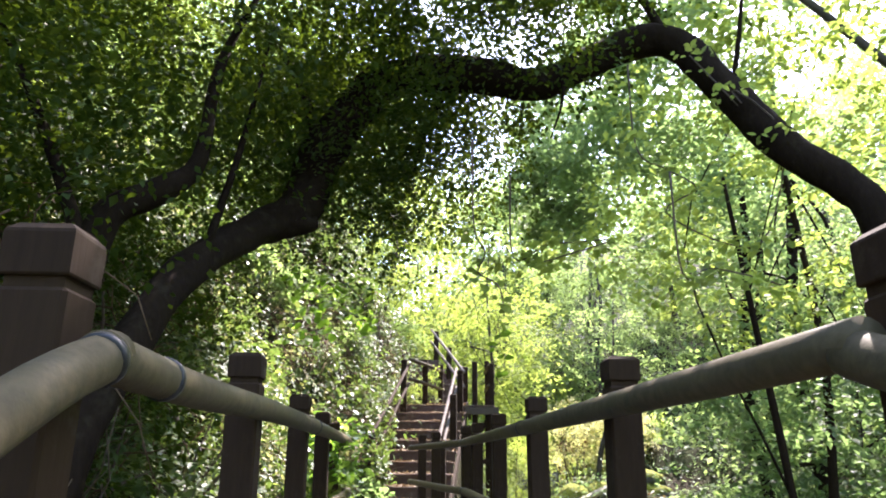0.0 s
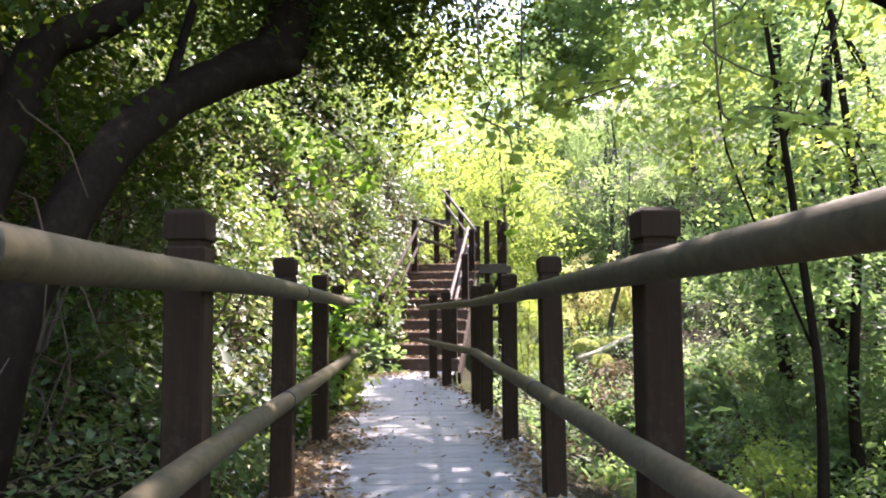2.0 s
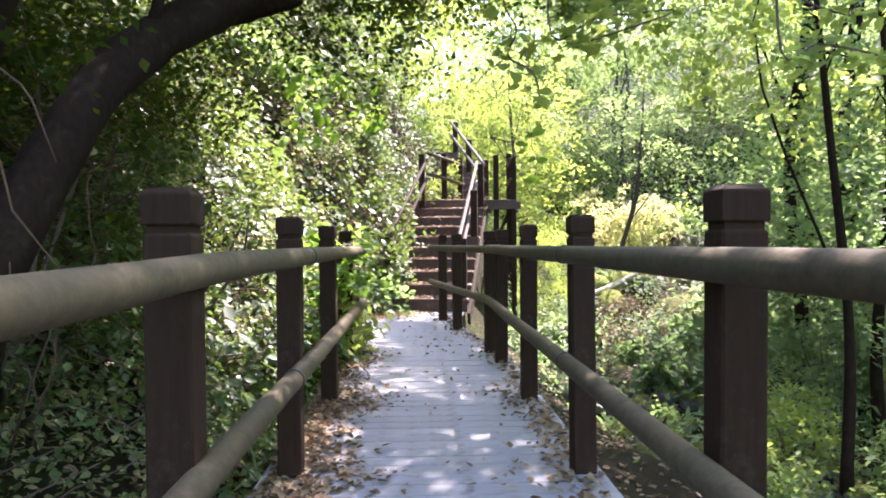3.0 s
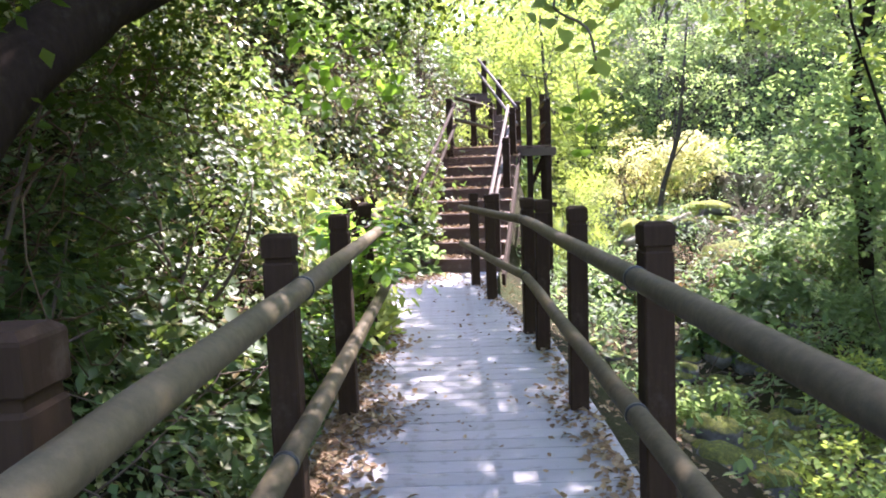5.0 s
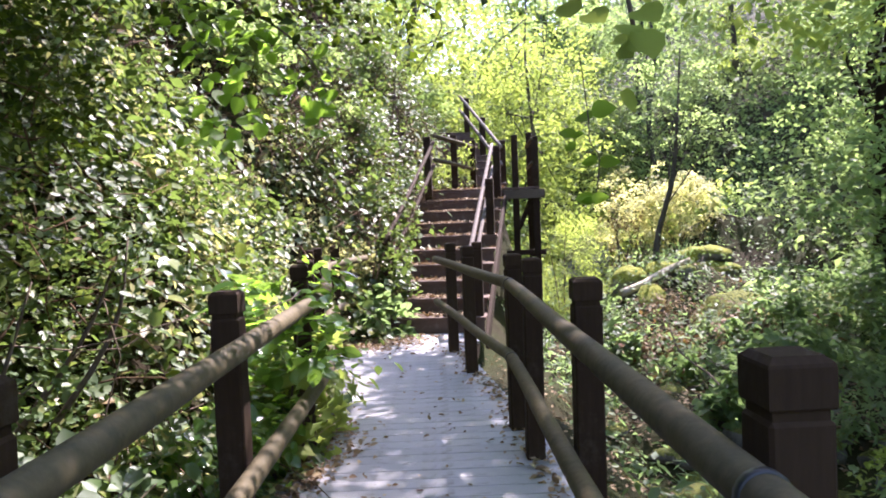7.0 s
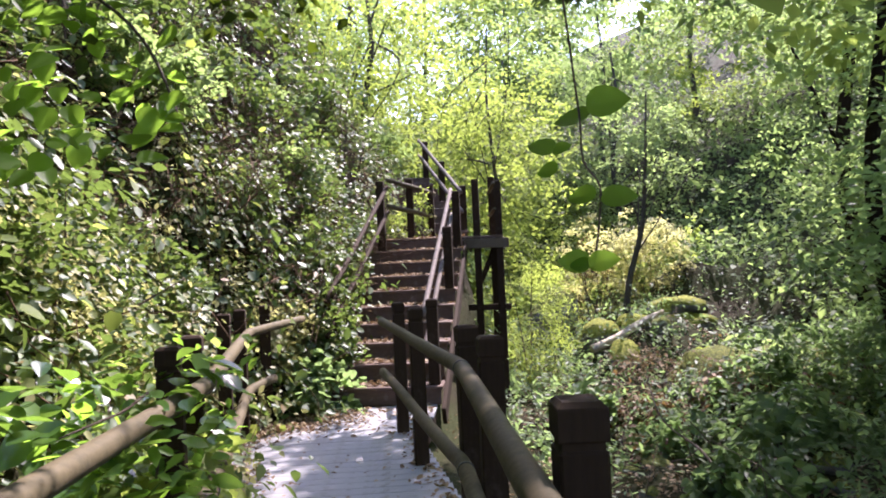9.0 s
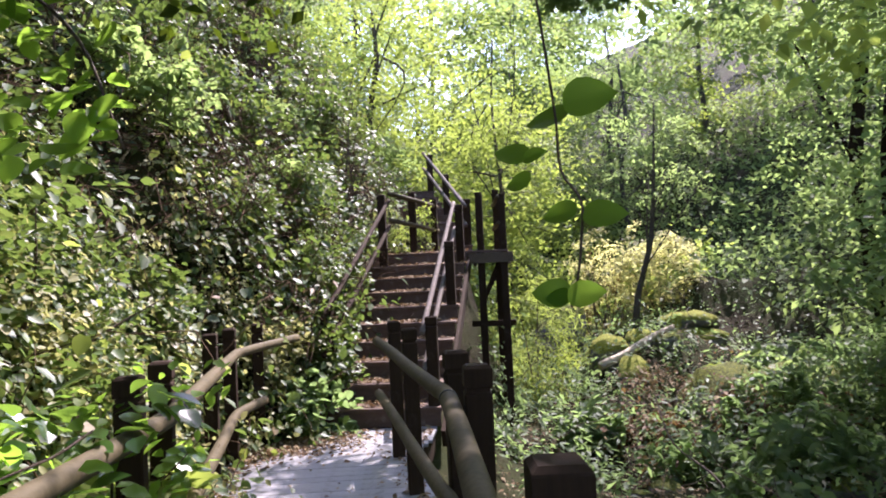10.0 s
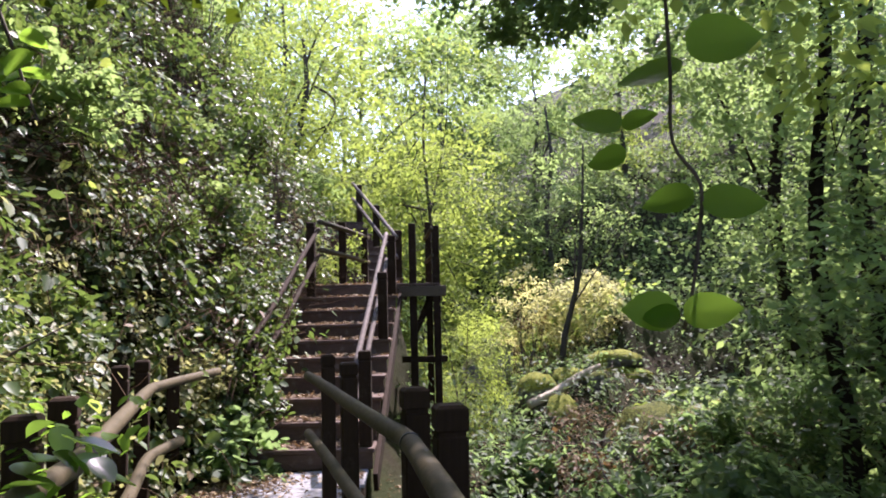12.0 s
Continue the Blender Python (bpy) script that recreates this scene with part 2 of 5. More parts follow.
RHOMB = (np.array([(0, 0), (0.45, 0.32), (1, 0), (0.45, -0.32)]), [(0, 2, 1), (0, 3, 2)])
MAPLE = (np.array([(0.3, 0), (0, 0.08), (0.02, 0.42), (0.26, 0.24), (0.52, 0.55), (0.55, 0.2), (1, 0), (0.55, -0.2), (0.52, -0.55), (0.26, -0.24), (0.02, -0.42), (0, -0.08)]),
         [(0, i + 1, i) for i in range(1, 11)] + [(0, 1, 11)])


def unit(a):
    return a / np.maximum(np.linalg.norm(a, axis=1, keepdims=True), 1e-9)


def leaves(name, P, N, size, mat, outline=OVATE, droop=0.5, fold=0.22, rng=None, tips=None):
    """One mesh of many leaves at P with faces towards N."""
    rng = rng or np.random.default_rng(1)
    P, N = np.asarray(P, float), unit(np.asarray(N, float))
    n = len(P)
    size = np.broadcast_to(np.asarray(size, float), (n,))
    T = rng.normal(size=(n, 3))
    T[:, 2] -= droop * 2
    if tips is not None:
        T = np.asarray(tips, float)
    T = unit(T - N * np.sum(T * N, axis=1, keepdims=True))
    B = np.cross(N, T)
    shape, tris = outline
    k = len(shape)
    wide = rng.uniform(0.8, 1.2, n)
    bend = rng.uniform(-0.05, 0.3, n)
    V = np.empty((n, k, 3))
    for j, (a, b) in enumerate(shape):
        V[:, j] = P + (T * a + B * (b * wide)[:, None] + N * (fold * abs(b) - bend * a * a)[:, None]) * size[:, None]
    F = (np.array(tris)[None] + (np.arange(n) * k)[:, None, None]).reshape(-1)
    me = bpy.data.meshes.new(name)
    me.vertices.add(n * k)
    me.vertices.foreach_set("co", V.reshape(-1))
    me.loops.add(len(F))
    me.loops.foreach_set("vertex_index", F.astype(np.int32))
    me.polygons.add(len(F) // 3)
    me.polygons.foreach_set("loop_start", np.arange(0, len(F), 3, dtype=np.int32))
    me.polygons.foreach_set("loop_total", np.full(len(F) // 3, 3, dtype=np.int32))
    me.update(calc_edges=True)
    me.materials.append(mat)
    return me


def sprays(rng, centres, radius, count, tilt=0.35, thick=0.14, outward=None):
    """Flat, drooping sprays of leaves round the centres; gives places and normals."""
    m = len(centres)
    c = np.repeat(np.asarray(centres, float), count, axis=0)
    r = np.repeat(np.broadcast_to(np.asarray(radius, float), (m,)), count)
    lean = rng.normal(scale=tilt, size=(m, 2))
    lean = np.repeat(lean, count, axis=0)
    a = rng.uniform(0, 2 * np.pi, len(c))
    d = np.sqrt(rng.uniform(0, 1, len(c))) * r
    stretch = np.repeat(rng.uniform(0.5, 1.0, m), count)
    turn = np.repeat(rng.uniform(0, np.pi, m), count)
    u, v = d * np.cos(a), d * np.sin(a) * stretch
    x, y = u * np.cos(turn) - v * np.sin(turn), u * np.sin(turn) + v * np.cos(turn)
    z = lean[:, 0] * x + lean[:, 1] * y - 0.35 * d * d / np.maximum(r, 0.05) + rng.normal(scale=thick, size=len(c)) * r
    P = c + np.stack([x, y, z], 1)
    N = np.stack([-lean[:, 0], -lean[:, 1], np.ones(len(c))], 1) + rng.normal(scale=0.36, size=(len(c), 3))
    return P, N


# ---- the lie of the land ----


def sstep(a, b, v):
    t = np.clip((v - a) / (b - a), 0, 1)
    return t * t * (3 - 2 * t)


S0 = np.array([0.07, 13.05])                     # foot of the stairs
SH = radians(9.5)                                # the stairs head to the right of +y
S_ALONG, S_RIGHT = np.array([math.sin(SH), math.cos(SH)]), np.array([math.cos(SH), -math.sin(SH)])
RISE, RUN, STEPS = 0.21, 0.46, 10


def stair(s, r, z):
    p = S0 + S_ALONG * s + S_RIGHT * r
    return Vector((p[0], p[1], z))


def deck_left(y):
    return np.interp(y, [-4, 8.5, 11.0, 12.1, 12.9], [-0.80, -0.82, -1.32, -1.28, -0.75])


def deck_right(y):
    return np.interp(y, [-4, 8.3, 11.75, 12.3, 13.0], [0.84, 0.84, 0.42, 0.62, 0.70])


def corridor(y):
    """Left and right rim and height of the ground under deck and stairs."""
    left = np.interp(y, [-4, 8.5, 11.0, 12.3, 13.1, 17.2, 19, 22.5, 40], [-1.0, -1.0, -1.5, -1.35, -0.72, -0.05, 0.35, 0.2, -3])
    right = np.interp(y, [-4, 8.5, 12, 13, 17, 19, 22.5, 40], [0.95, 0.95, 0.6, 0.55, 0.8, 1.5, 1.3, -1])
    z = np.interp(y, [-6, -2, 1.3, 2.5, 12.3, 17, 19, 22.5, 40, 300], [-2.5, -2.3, -0.75, -0.42, -0.42, 0.45, 1.1, 3.4, 8, 60])
    return left, right, z


def bumps(x, y):
    return (0.35 * np.sin(0.9 * x + 1.7 * np.sin(0.5 * y)) * np.cos(0.8 * y + 0.6 * np.sin(0.7 * x)) + 0.16 * np.sin(2.3 * x + 1.1 * y) * np.sin(1.9 * y - 0.8 * x)
            + 0.07 * np.sin(5.1 * x - 2.0 * y) * np.cos(4.3 * y + 1.2 * x))


def height(x, y):
    x, y = np.asarray(x, float), np.asarray(y, float)
    left, right, zc = corridor(y)
    u, v = np.maximum(left - x, 0), np.maximum(x - right, 0)
    steep = 0.55 + 1.15 * sstep(5.5, 9.5, y)
    top = 2.0 + 6.6 * sstep(6.5, 11, y)
    bank = np.where(u * steep < top, u * steep, top + (u - top / steep) * 0.42)
    bank = np.minimum(bank, 30 + 0.05 * u)
    bed = -1.45 + 0.045 * np.maximum(y - 8, 0) + 0.22 * np.maximum(y - 27, 0) - 0.25 * np.maximum(1 - y, 0)
    bed = np.clip(bed, -12, 30 + 0.02 * y)
    fall = sstep(0, 1.9 - 0.7 * sstep(12, 15, y), v)
    hill = np.minimum(np.maximum(v - 6.2, 0) * 0.42, 24)
    h = np.where(x > (left + right) / 2, zc * (1 - fall) + np.minimum(bed, zc + 9) * fall + hill, zc + bank)
    rough = np.clip(np.maximum(u, v) / 1.5, 0, 1)
    mound = 1.5 * np.exp(-((x - 7.6) ** 2 + (y - 24.3) ** 2) / 5.8) + 0.75 * np.exp(-((x - 5.7) ** 2 + (y - 20.9) ** 2) / 2.2)
    return h + bumps(x, y) * rough + mound


def axis(lo, hi, step, far):
    near = np.arange(lo, hi + step / 2, step)
    ext = step * 1.25 ** np.arange(1, 40)
    ext = np.cumsum(ext)
    ext = ext[ext < far]
    return np.concatenate([lo - ext[::-1], near, hi + ext])


gx, gy = axis(-9, 13, 0.25, 400), axis(-3, 32, 0.25, 400)
X, Y = np.meshgrid(gx, gy)
Z = height(X, Y)
V = np.stack([X, Y, Z], -1).reshape(-1, 3)
w_ = len(gx)
quads = [(j * w_ + i, j * w_ + i + 1, (j + 1) * w_ + i + 1, (j + 1) * w_ + i) for j in range(len(gy) - 1) for i in range(w_ - 1)]
ground = thing("ground", "brown forest soil sloping from a steep bank to a stony stream bed", "ground", kind="structure", data=mesh_of("ground", V, quads, M_SOIL, True))


def surface_normal(x, y):
    e = 0.1
    return unit(np.stack([-(height(x + e, y) - height(x - e, y)) / (2 * e), -(height(x, y + e) - height(x, y - e)) / (2 * e), np.ones_like(x)], -1))


# ---- boardwalk ----
deck = thing("floor_deck", "weathered grey-brown timber boardwalk deck on a low frame", "boardwalk", kind="structure")
for side, edge in ((-1, deck_left), (1, deck_right)):
    ys = np.linspace(1.42, 12.9, 34)
    line = [(float(edge(y)) - side * 0.05, y) for y in ys]
    verts, faces = [], []
    for x, y in line:
        for dx, z in ((-0.03, -0.035), (0.03, -0.035), (0.03, -0.26), (-0.03, -0.26)):
            verts.append((x + dx, y, z))
    for i in range(len(line) - 1):
        for k in range(4):
            a, b = i * 4 + k, i * 4 + (k + 1) % 4
            faces.append((a, b, b + 4, a + 4))
    put("edge_beam", mesh_of("edge_beam", verts, faces, M_POST), deck, "dark brown edge beam")
for y in (1.6, 4.7, 7.9, 10.8, 12.6):
    for x in (-0.55, 0.55 if y < 9 else 0.1):
        zg = float(height(x, y)) - 0.1
        put("deck_leg", box_mesh("deck_leg", (0.12, 0.12, -0.06 - zg), M_POST, 0.005, (x, y, (zg - 0.06) / 2)), deck)

# ---- rail posts and rails ----
POST_W, POST_H = 0.113, 1.25


def post_data(w, h, foot=0.0):
    shaft = box_mesh("shaft", (w, w, h - 0.108 + foot), M_POST, 0.007, (0, 0, (h - 0.108 - foot) / 2))
    neck = box_mesh("neck", (w * 0.86, w * 0.86, 0.022), M_POST, 0, (0, 0, h - 0.098))
    rings = [(0.49, h - 0.089), (0.51, h - 0.085), (0.51, h - 0.018), (0.495, h - 0.012), (0.40, h - 0.002), (0.385, h)]
    verts = [(sx * k * w, sy * k * w, z) for k, z in rings for sx, sy in ((-1, -1), (1, -1), (1, 1), (-1, 1))]
    faces = [(3, 2, 1, 0), tuple(range(len(verts) - 4, len(verts)))]
    faces += [(4 * a + b, 4 * a + (b + 1) % 4, 4 * a + 4 + (b + 1) % 4, 4 * a + 4 + b) for a in range(len(rings) - 1) for b in range(4)]
    cap = mesh_of("cap", verts, faces, M_POST)
    return shaft, neck, cap


def add_post(parent, data, at):
    shaft, neck, cap = data
    post = put("post", shaft, parent, at=at)
    put("neck", neck, post)
    put("cap", cap, post)
    return post


def add_rail(parent, name, points, r, mat, rng, joints=()):
    """A round timber rail of several lengths; joints: where a black band closes a joint."""
    line, radii = smooth_line([(*p, r) for p in points], 5)
    rail = put(name, mesh_of(name, *tube_data(line, radii, 16, 0.035), mat, True), parent)
    for f in joints:
        i = min(int(f * (len(line) - 1)), len(line) - 2)
        q = Vector(line[i]).lerp(Vector(line[i + 1]), f * (len(line) - 1) - i)
        d = (Vector(line[i + 1]) - Vector(line[i])).normalized()
        put("joint_band", mesh_of("joint_band", *tube_data([q - d * 0.011, q - d * 0.009, q + d * 0.009, q + d * 0.011], [r * 1.0, r * 1.10, r * 1.10, r * 1.0], 18), M_RUBBER, True), rail, "black joint band")
    return rail


deck_post = post_data(POST_W, POST_H, 0.2)
RIGHT_POSTS = [(0.735, 1.44), (0.715, 3.0), (0.745, 4.72), (0.735, 6.36), (0.715, 7.90), (0.68, 8.53), (0.445, 10.48), (0.295, 11.66)]
LEFT_POSTS = [(-0.68, 1.58), (-0.635, 3.03), (-0.675, 4.74), (-0.69, 6.36), (-0.745, 8.14), (-0.84, 8.75), (-1.225, 11.02), (-1.25, 11.76), (-1.15, 12.5)]
rng = np.random.default_rng(5)
right_fence = thing("railing", "dark brown posts with round grey timber rails beside the drop", "railing", "boardwalk railings")
left_fence = thing("railing", "dark brown posts with round grey timber rails below the bank", "railing", "boardwalk railings")
for fence, posts in ((right_fence, RIGHT_POSTS), (left_fence, LEFT_POSTS)):
    for i, (x, y) in enumerate(posts):
        turn = 0.0 if y < 8 else (7 if fence is right_fence else 9)
        add_post(fence, deck_post, pose(x, y, 0, rng.normal() * 0.4, rng.normal() * 0.4, turn + rng.normal() * 1.2))
TOP_Z, LOW_Z, RAIL_R = 1.06, 0.56, 0.041
for z, nm in ((TOP_Z, "top_rail"), (LOW_Z, "lower_rail")):
    add_rail(right_fence, nm, [(0.622, 1.44, z), (0.622, 2.3, z), (0.628, 4.58, z), (0.622, 6.4, z), (0.625, 7.7, z + 0.005), (0.618, 8.35, z), (0.575, 8.62, z), (0.42, 9.7, z - 0.002), (0.30, 10.6, z), (0.12, 11.85, z)], RAIL_R, M_RAIL, rng, (0.222, 0.53))
    end = [(-1.025, 11.05, z), (-1.03, 11.35, z), (-0.96, 11.9, z), (-0.80, 12.85, z)] if nm == "top_rail" else [(-1.02, 10.95, z), (-1.02, 11.3, z), (-0.95, 11.8, z)]
    add_rail(left_fence, nm, [(-0.572, 1.56, z - 0.02), (-0.57, 2.2, z - 0.025), (-0.57, 3.2, z - 0.005), (-0.565, 4.6, z), (-0.575, 6.4, z), (-0.585, 7.9, z), (-0.62, 8.35, z), (-0.71, 8.95, z), (-0.87, 10.0, z), *end], RAIL_R, M_RAIL, rng, (0.045, 0.25, 0.50))

# ---- approach steps that lead up to the deck, with sloping rails ----
approach = thing("stairs_lower", "brown timber steps leading up to the boardwalk", "stairs", kind="structure")
low_riser, low_tread = box_mesh("riser", (1.5, 0.035, 0.135), M_STEP, 0.004), box_mesh("tread", (1.54, 0.40, 0.045), M_STEP, 0.006)
for i in range(9):
    put("riser", low_riser, approach, at=pose(0.02, 1.38 - i * 0.36, -(i + 1) * 0.18 + 0.0675))
    put("tread", low_tread, approach, at=pose(0.02, 1.38 - (i + 0.5) * 0.36 - 0.02, -(i + 1) * 0.18 - 0.0225))
for fence, x, xr, ys in ((right_fence, 0.735, 0.622, 1.45), (left_fence, -0.68, -0.572, 1.58)):
    for y in (-0.1, -1.75):
        add_post(fence, deck_post, pose(x, y, (y - 1.38) * 0.5 - 0.09, 0, 0, rng.normal()))
    for z, nm in ((TOP_Z, "top_rail"), (LOW_Z, "lower_rail")):
        add_rail(fence, nm, [(xr, ys + 0.03, z - 0.012), (xr, ys - 0.3, z - 0.14), (xr, 0.4, z - 0.58), (xr, -1.9, z - 1.73)], RAIL_R, M_RAIL, rng, (0.05,) if xr < 0 else ())

# ---- stairs ----
stairs = thing("stairs", "brown timber stairs strewn with dry leaves climbing to a landing", "stairs", kind="structure")
turn_s = Matrix.Rotation(-SH, 4, "Z")
WIDE, MID = 1.64, -0.14


def on_stair(s, r, z, extra=0.0):
    return Matrix.Translation(stair(s, r, z)) @ turn_s @ Matrix.Rotation(extra, 4, "Z")


riser_me = box_mesh("riser", (WIDE, 0.035, RISE - 0.045), M_STEP, 0.004)
tread_me = box_mesh("tread", (WIDE + 0.04, RUN + 0.05, 0.045), M_STEP, 0.006)
for i in range(STEPS):
    put("riser", riser_me, stairs, at=on_stair(i * RUN, MID, i * RISE + (RISE - 0.045) / 2))
    if i < STEPS - 1:
        put("tread", tread_me, stairs, at=on_stair(i * RUN + RUN / 2 - 0.01, MID, (i + 1) * RISE - 0.0225))
for r in (MID - WIDE / 2 - 0.045, MID + WIDE / 2 + 0.045):
    length = math.hypot(STEPS * RUN, STEPS * RISE)
    tilt = math.atan2(RISE, RUN)
    m = on_stair(4.5 * RUN, r, 4.5 * RISE - 0.02) @ Matrix.Rotation(tilt, 4, "X")
    put("stringer", box_mesh("stringer", (0.05, length - 0.1, 0.21), M_POST, 0.005), stairs, at=m)
LAND_Z = STEPS * RISE
L_FRONT, L_BACK = (STEPS - 1) * RUN, 5.75
landing = thing("floor_landing", "brown timber stair landing on tall posts above the slope", "landing", kind="structure")
n_boards = 12
for i in range(n_boards):
    w = (L_BACK - L_FRONT) / n_boards
    put("plank", box_mesh("plank", (2.35, w - 0.008, 0.04), M_STEP, 0.004), landing, at=on_stair(L_FRONT + (i + 0.5) * w, 0.21, LAND_Z - 0.02))
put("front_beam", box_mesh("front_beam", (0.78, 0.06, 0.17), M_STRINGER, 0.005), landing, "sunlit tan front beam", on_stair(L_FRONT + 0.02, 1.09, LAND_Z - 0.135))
put("side_beam", box_mesh("side_beam", (0.06, L_BACK - L_FRONT, 0.17), M_POST, 0.005), landing, at=on_stair((L_FRONT + L_BACK) / 2, 1.36, LAND_Z - 0.135))
put("side_beam", box_mesh("side_beam", (0.06, L_BACK - L_FRONT, 0.17), M_POST, 0.005), landing, at=on_stair((L_FRONT + L_BACK) / 2, 0.62, LAND_Z - 0.135))
put("cross_beam", box_mesh("cross_beam", (0.75, 0.05, 0.10), M_POST, 0.005), landing, at=on_stair(L_FRONT + 0.12, 1.1, 0.85))


def tall_post(parent, s, r, z0, z1, w=0.12):
    put("post", box_mesh("post", (w, w, z1 - z0), M_POST, 0.007, (0, 0, (z1 - z0) / 2)), parent, at=on_stair(s, r, z0))


for s, r, z1 in ((4.22, 1.32, 3.05), (5.65, 1.16, 3.3), (4.25, 0.93, 3.1)):
    p = stair(s, r, 0)
    tall_post(landing, s, r, float(height(p.x, p.y)) - 0.15, z1)
put("brace", mesh_of("brace", *tube_data([stair(4.3, 0.95, 1.25), stair(4.3, 1.3, 1.95)], [0.04, 0.04], 4), M_POST), landing)
put("brace", mesh_of("brace", *tube_data([stair(5.6, 0.8, 1.1), stair(5.6, 1.15, 1.9)], [0.04, 0.04], 4), M_POST), landing)
for z in (LAND_Z + 0.45, LAND_Z + 0.9):
    put("side_rail", mesh_of("side_rail", *tube_data([stair(4.15, 1.26, z), stair(5.75, 1.10, z)], [0.035, 0.035], 10), M_RAIL, True), landing)
    put("back_rail", mesh_of("back_rail", *tube_data([stair(3.85, -0.55, z + 0.12), stair(4.6, -0.2, z + 0.06), stair(5.3, 0.08, z)], [0.04, 0.04, 0.04], 10), M_RAIL, True), landing)
for s, r, z1 in ((4.57, -0.28, 3.2), (5.22, 0.02, 3.15)):
    tall_post(landing, s, r, LAND_Z - 0.1, z1)

stair_rail_right = thing("stair_railing", "dark stair posts with sunlit round rails on the open side", "railing", "stair railings")
stair_rail_left = thing("stair_railing", "stair railing with dark posts and rails half hidden in ivy", "railing", "stair railings")
stair_post = post_data(0.13, 1.0, 0.0)
short_post = post_data(0.13, 0.92, 0.0)


def tread_z(s):
    return min(int(s / RUN) + 1, STEPS) * RISE


for s, data in ((0.12, stair_post), (2.32, short_post), (4.05, stair_post)):
    add_post(stair_rail_right, data, on_stair(s, 0.60, tread_z(s)))
for s, data in ((0.7, short_post), (3.85, post_data(0.13, 1.22, 0.0))):
    add_post(stair_rail_left, data, on_stair(s, -0.80 + 0.03 * s, tread_z(s)))
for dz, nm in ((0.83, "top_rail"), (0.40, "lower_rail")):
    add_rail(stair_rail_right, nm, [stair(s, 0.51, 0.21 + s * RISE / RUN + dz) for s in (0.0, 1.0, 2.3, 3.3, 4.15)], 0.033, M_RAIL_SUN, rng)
    # left rails take the dark post colour, which paints in the bank's shade
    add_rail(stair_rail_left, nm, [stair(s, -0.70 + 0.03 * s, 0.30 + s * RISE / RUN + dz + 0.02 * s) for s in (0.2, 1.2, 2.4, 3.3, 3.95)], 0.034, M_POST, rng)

# upper flight
UP_A, UP_B = stair(5.75, 0.18, LAND_Z), stair(9.45, -1.10, LAND_Z)
up_dir = (UP_B - UP_A).normalized()
up_side = Vector((up_dir.y, -up_dir.x, 0))
up_turn = Matrix.Rotation(math.atan2(-up_dir.x, up_dir.y), 4, "Z")
upper = thing("stairs_upper", "upper flight of brown timber stairs rising between shrubs", "stairs", kind="structure")
up_riser, up_tread = box_mesh("riser", (1.0, 0.035, 0.145), M_STEP, 0.004), box_mesh("tread", (1.04, 0.46, 0.045), M_STEP, 0.005)
for i in range(9):
    p = UP_A + up_dir * (i * 0.43)
    put("riser", up_riser, upper, at=Matrix.Translation(p + Vector((0, 0, i * 0.19 + 0.0725))) @ up_turn)
    put("tread", up_tread, upper, at=Matrix.Translation(p + up_dir * 0.2 + Vector((0, 0, (i + 1) * 0.19 - 0.0225))) @ up_turn)
for side in (-0.53, 0.53):
    mid = UP_A + up_dir * 1.85 + up_side * side + Vector((0, 0, 0.72))
    # only the right stringer gets the lighter, sun-painted colour
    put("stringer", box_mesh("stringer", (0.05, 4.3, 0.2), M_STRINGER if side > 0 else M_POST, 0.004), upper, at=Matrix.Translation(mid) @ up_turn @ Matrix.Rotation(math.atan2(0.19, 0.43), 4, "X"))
upper_rail = thing("stair_railing", "sunlit rails on posts along the upper stair flight", "railing", "stair railings")
for side in (0.46,):
    for d in (0.15, 1.9, 3.6):
        q = UP_A + up_dir * d + up_side * side
        add_post(upper_rail, short_post, Matrix.Translation(q + Vector((0, 0, (int(d / 0.43) + 1) * 0.19))) @ up_turn)
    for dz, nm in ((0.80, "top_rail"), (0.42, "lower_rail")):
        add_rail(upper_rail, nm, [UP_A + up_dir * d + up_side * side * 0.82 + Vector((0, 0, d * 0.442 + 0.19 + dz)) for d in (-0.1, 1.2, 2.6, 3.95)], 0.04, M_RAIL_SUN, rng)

# ---- trees ----


def crown_centres(rng, centre, radii, n, hollow=0.55):
    d = unit(rng.normal(size=(n, 3)))
    k = rng.uniform(hollow ** 3, 1, n) ** (1 / 3)
    p = d * k[:, None]
    lump = 1 + 0.25 * np.sin(3.1 * d[:, 0] + 5 * d[:, 1]) * np.cos(4.3 * d[:, 2] + 2 * d[:, 0])
    return np.asarray(centre) + p * lump[:, None] * np.asarray(radii)


def add_limbs(tree, rng, trunk_line, targets, r0, mat):
    """Curved limbs from the trunk to some of the crown's sprays."""
    for t in targets:
        i = int(rng.uniform(0.35, 0.9) * (len(trunk_line) - 1))
        a = np.array(trunk_line[i][:3])
        mid = (a + t) / 2 + np.array([0, 0, 0.12 * np.linalg.norm(t - a)]) + rng.normal(scale=0.12, size=3) * np.linalg.norm(t - a)
        r = r0 * rng.uniform(0.25, 0.45)
        put("limb", limb_mesh("limb", [(*a, r), (*mid, r * 0.6), (*t, r * 0.15)], mat, 6, 0.12, 4), tree)


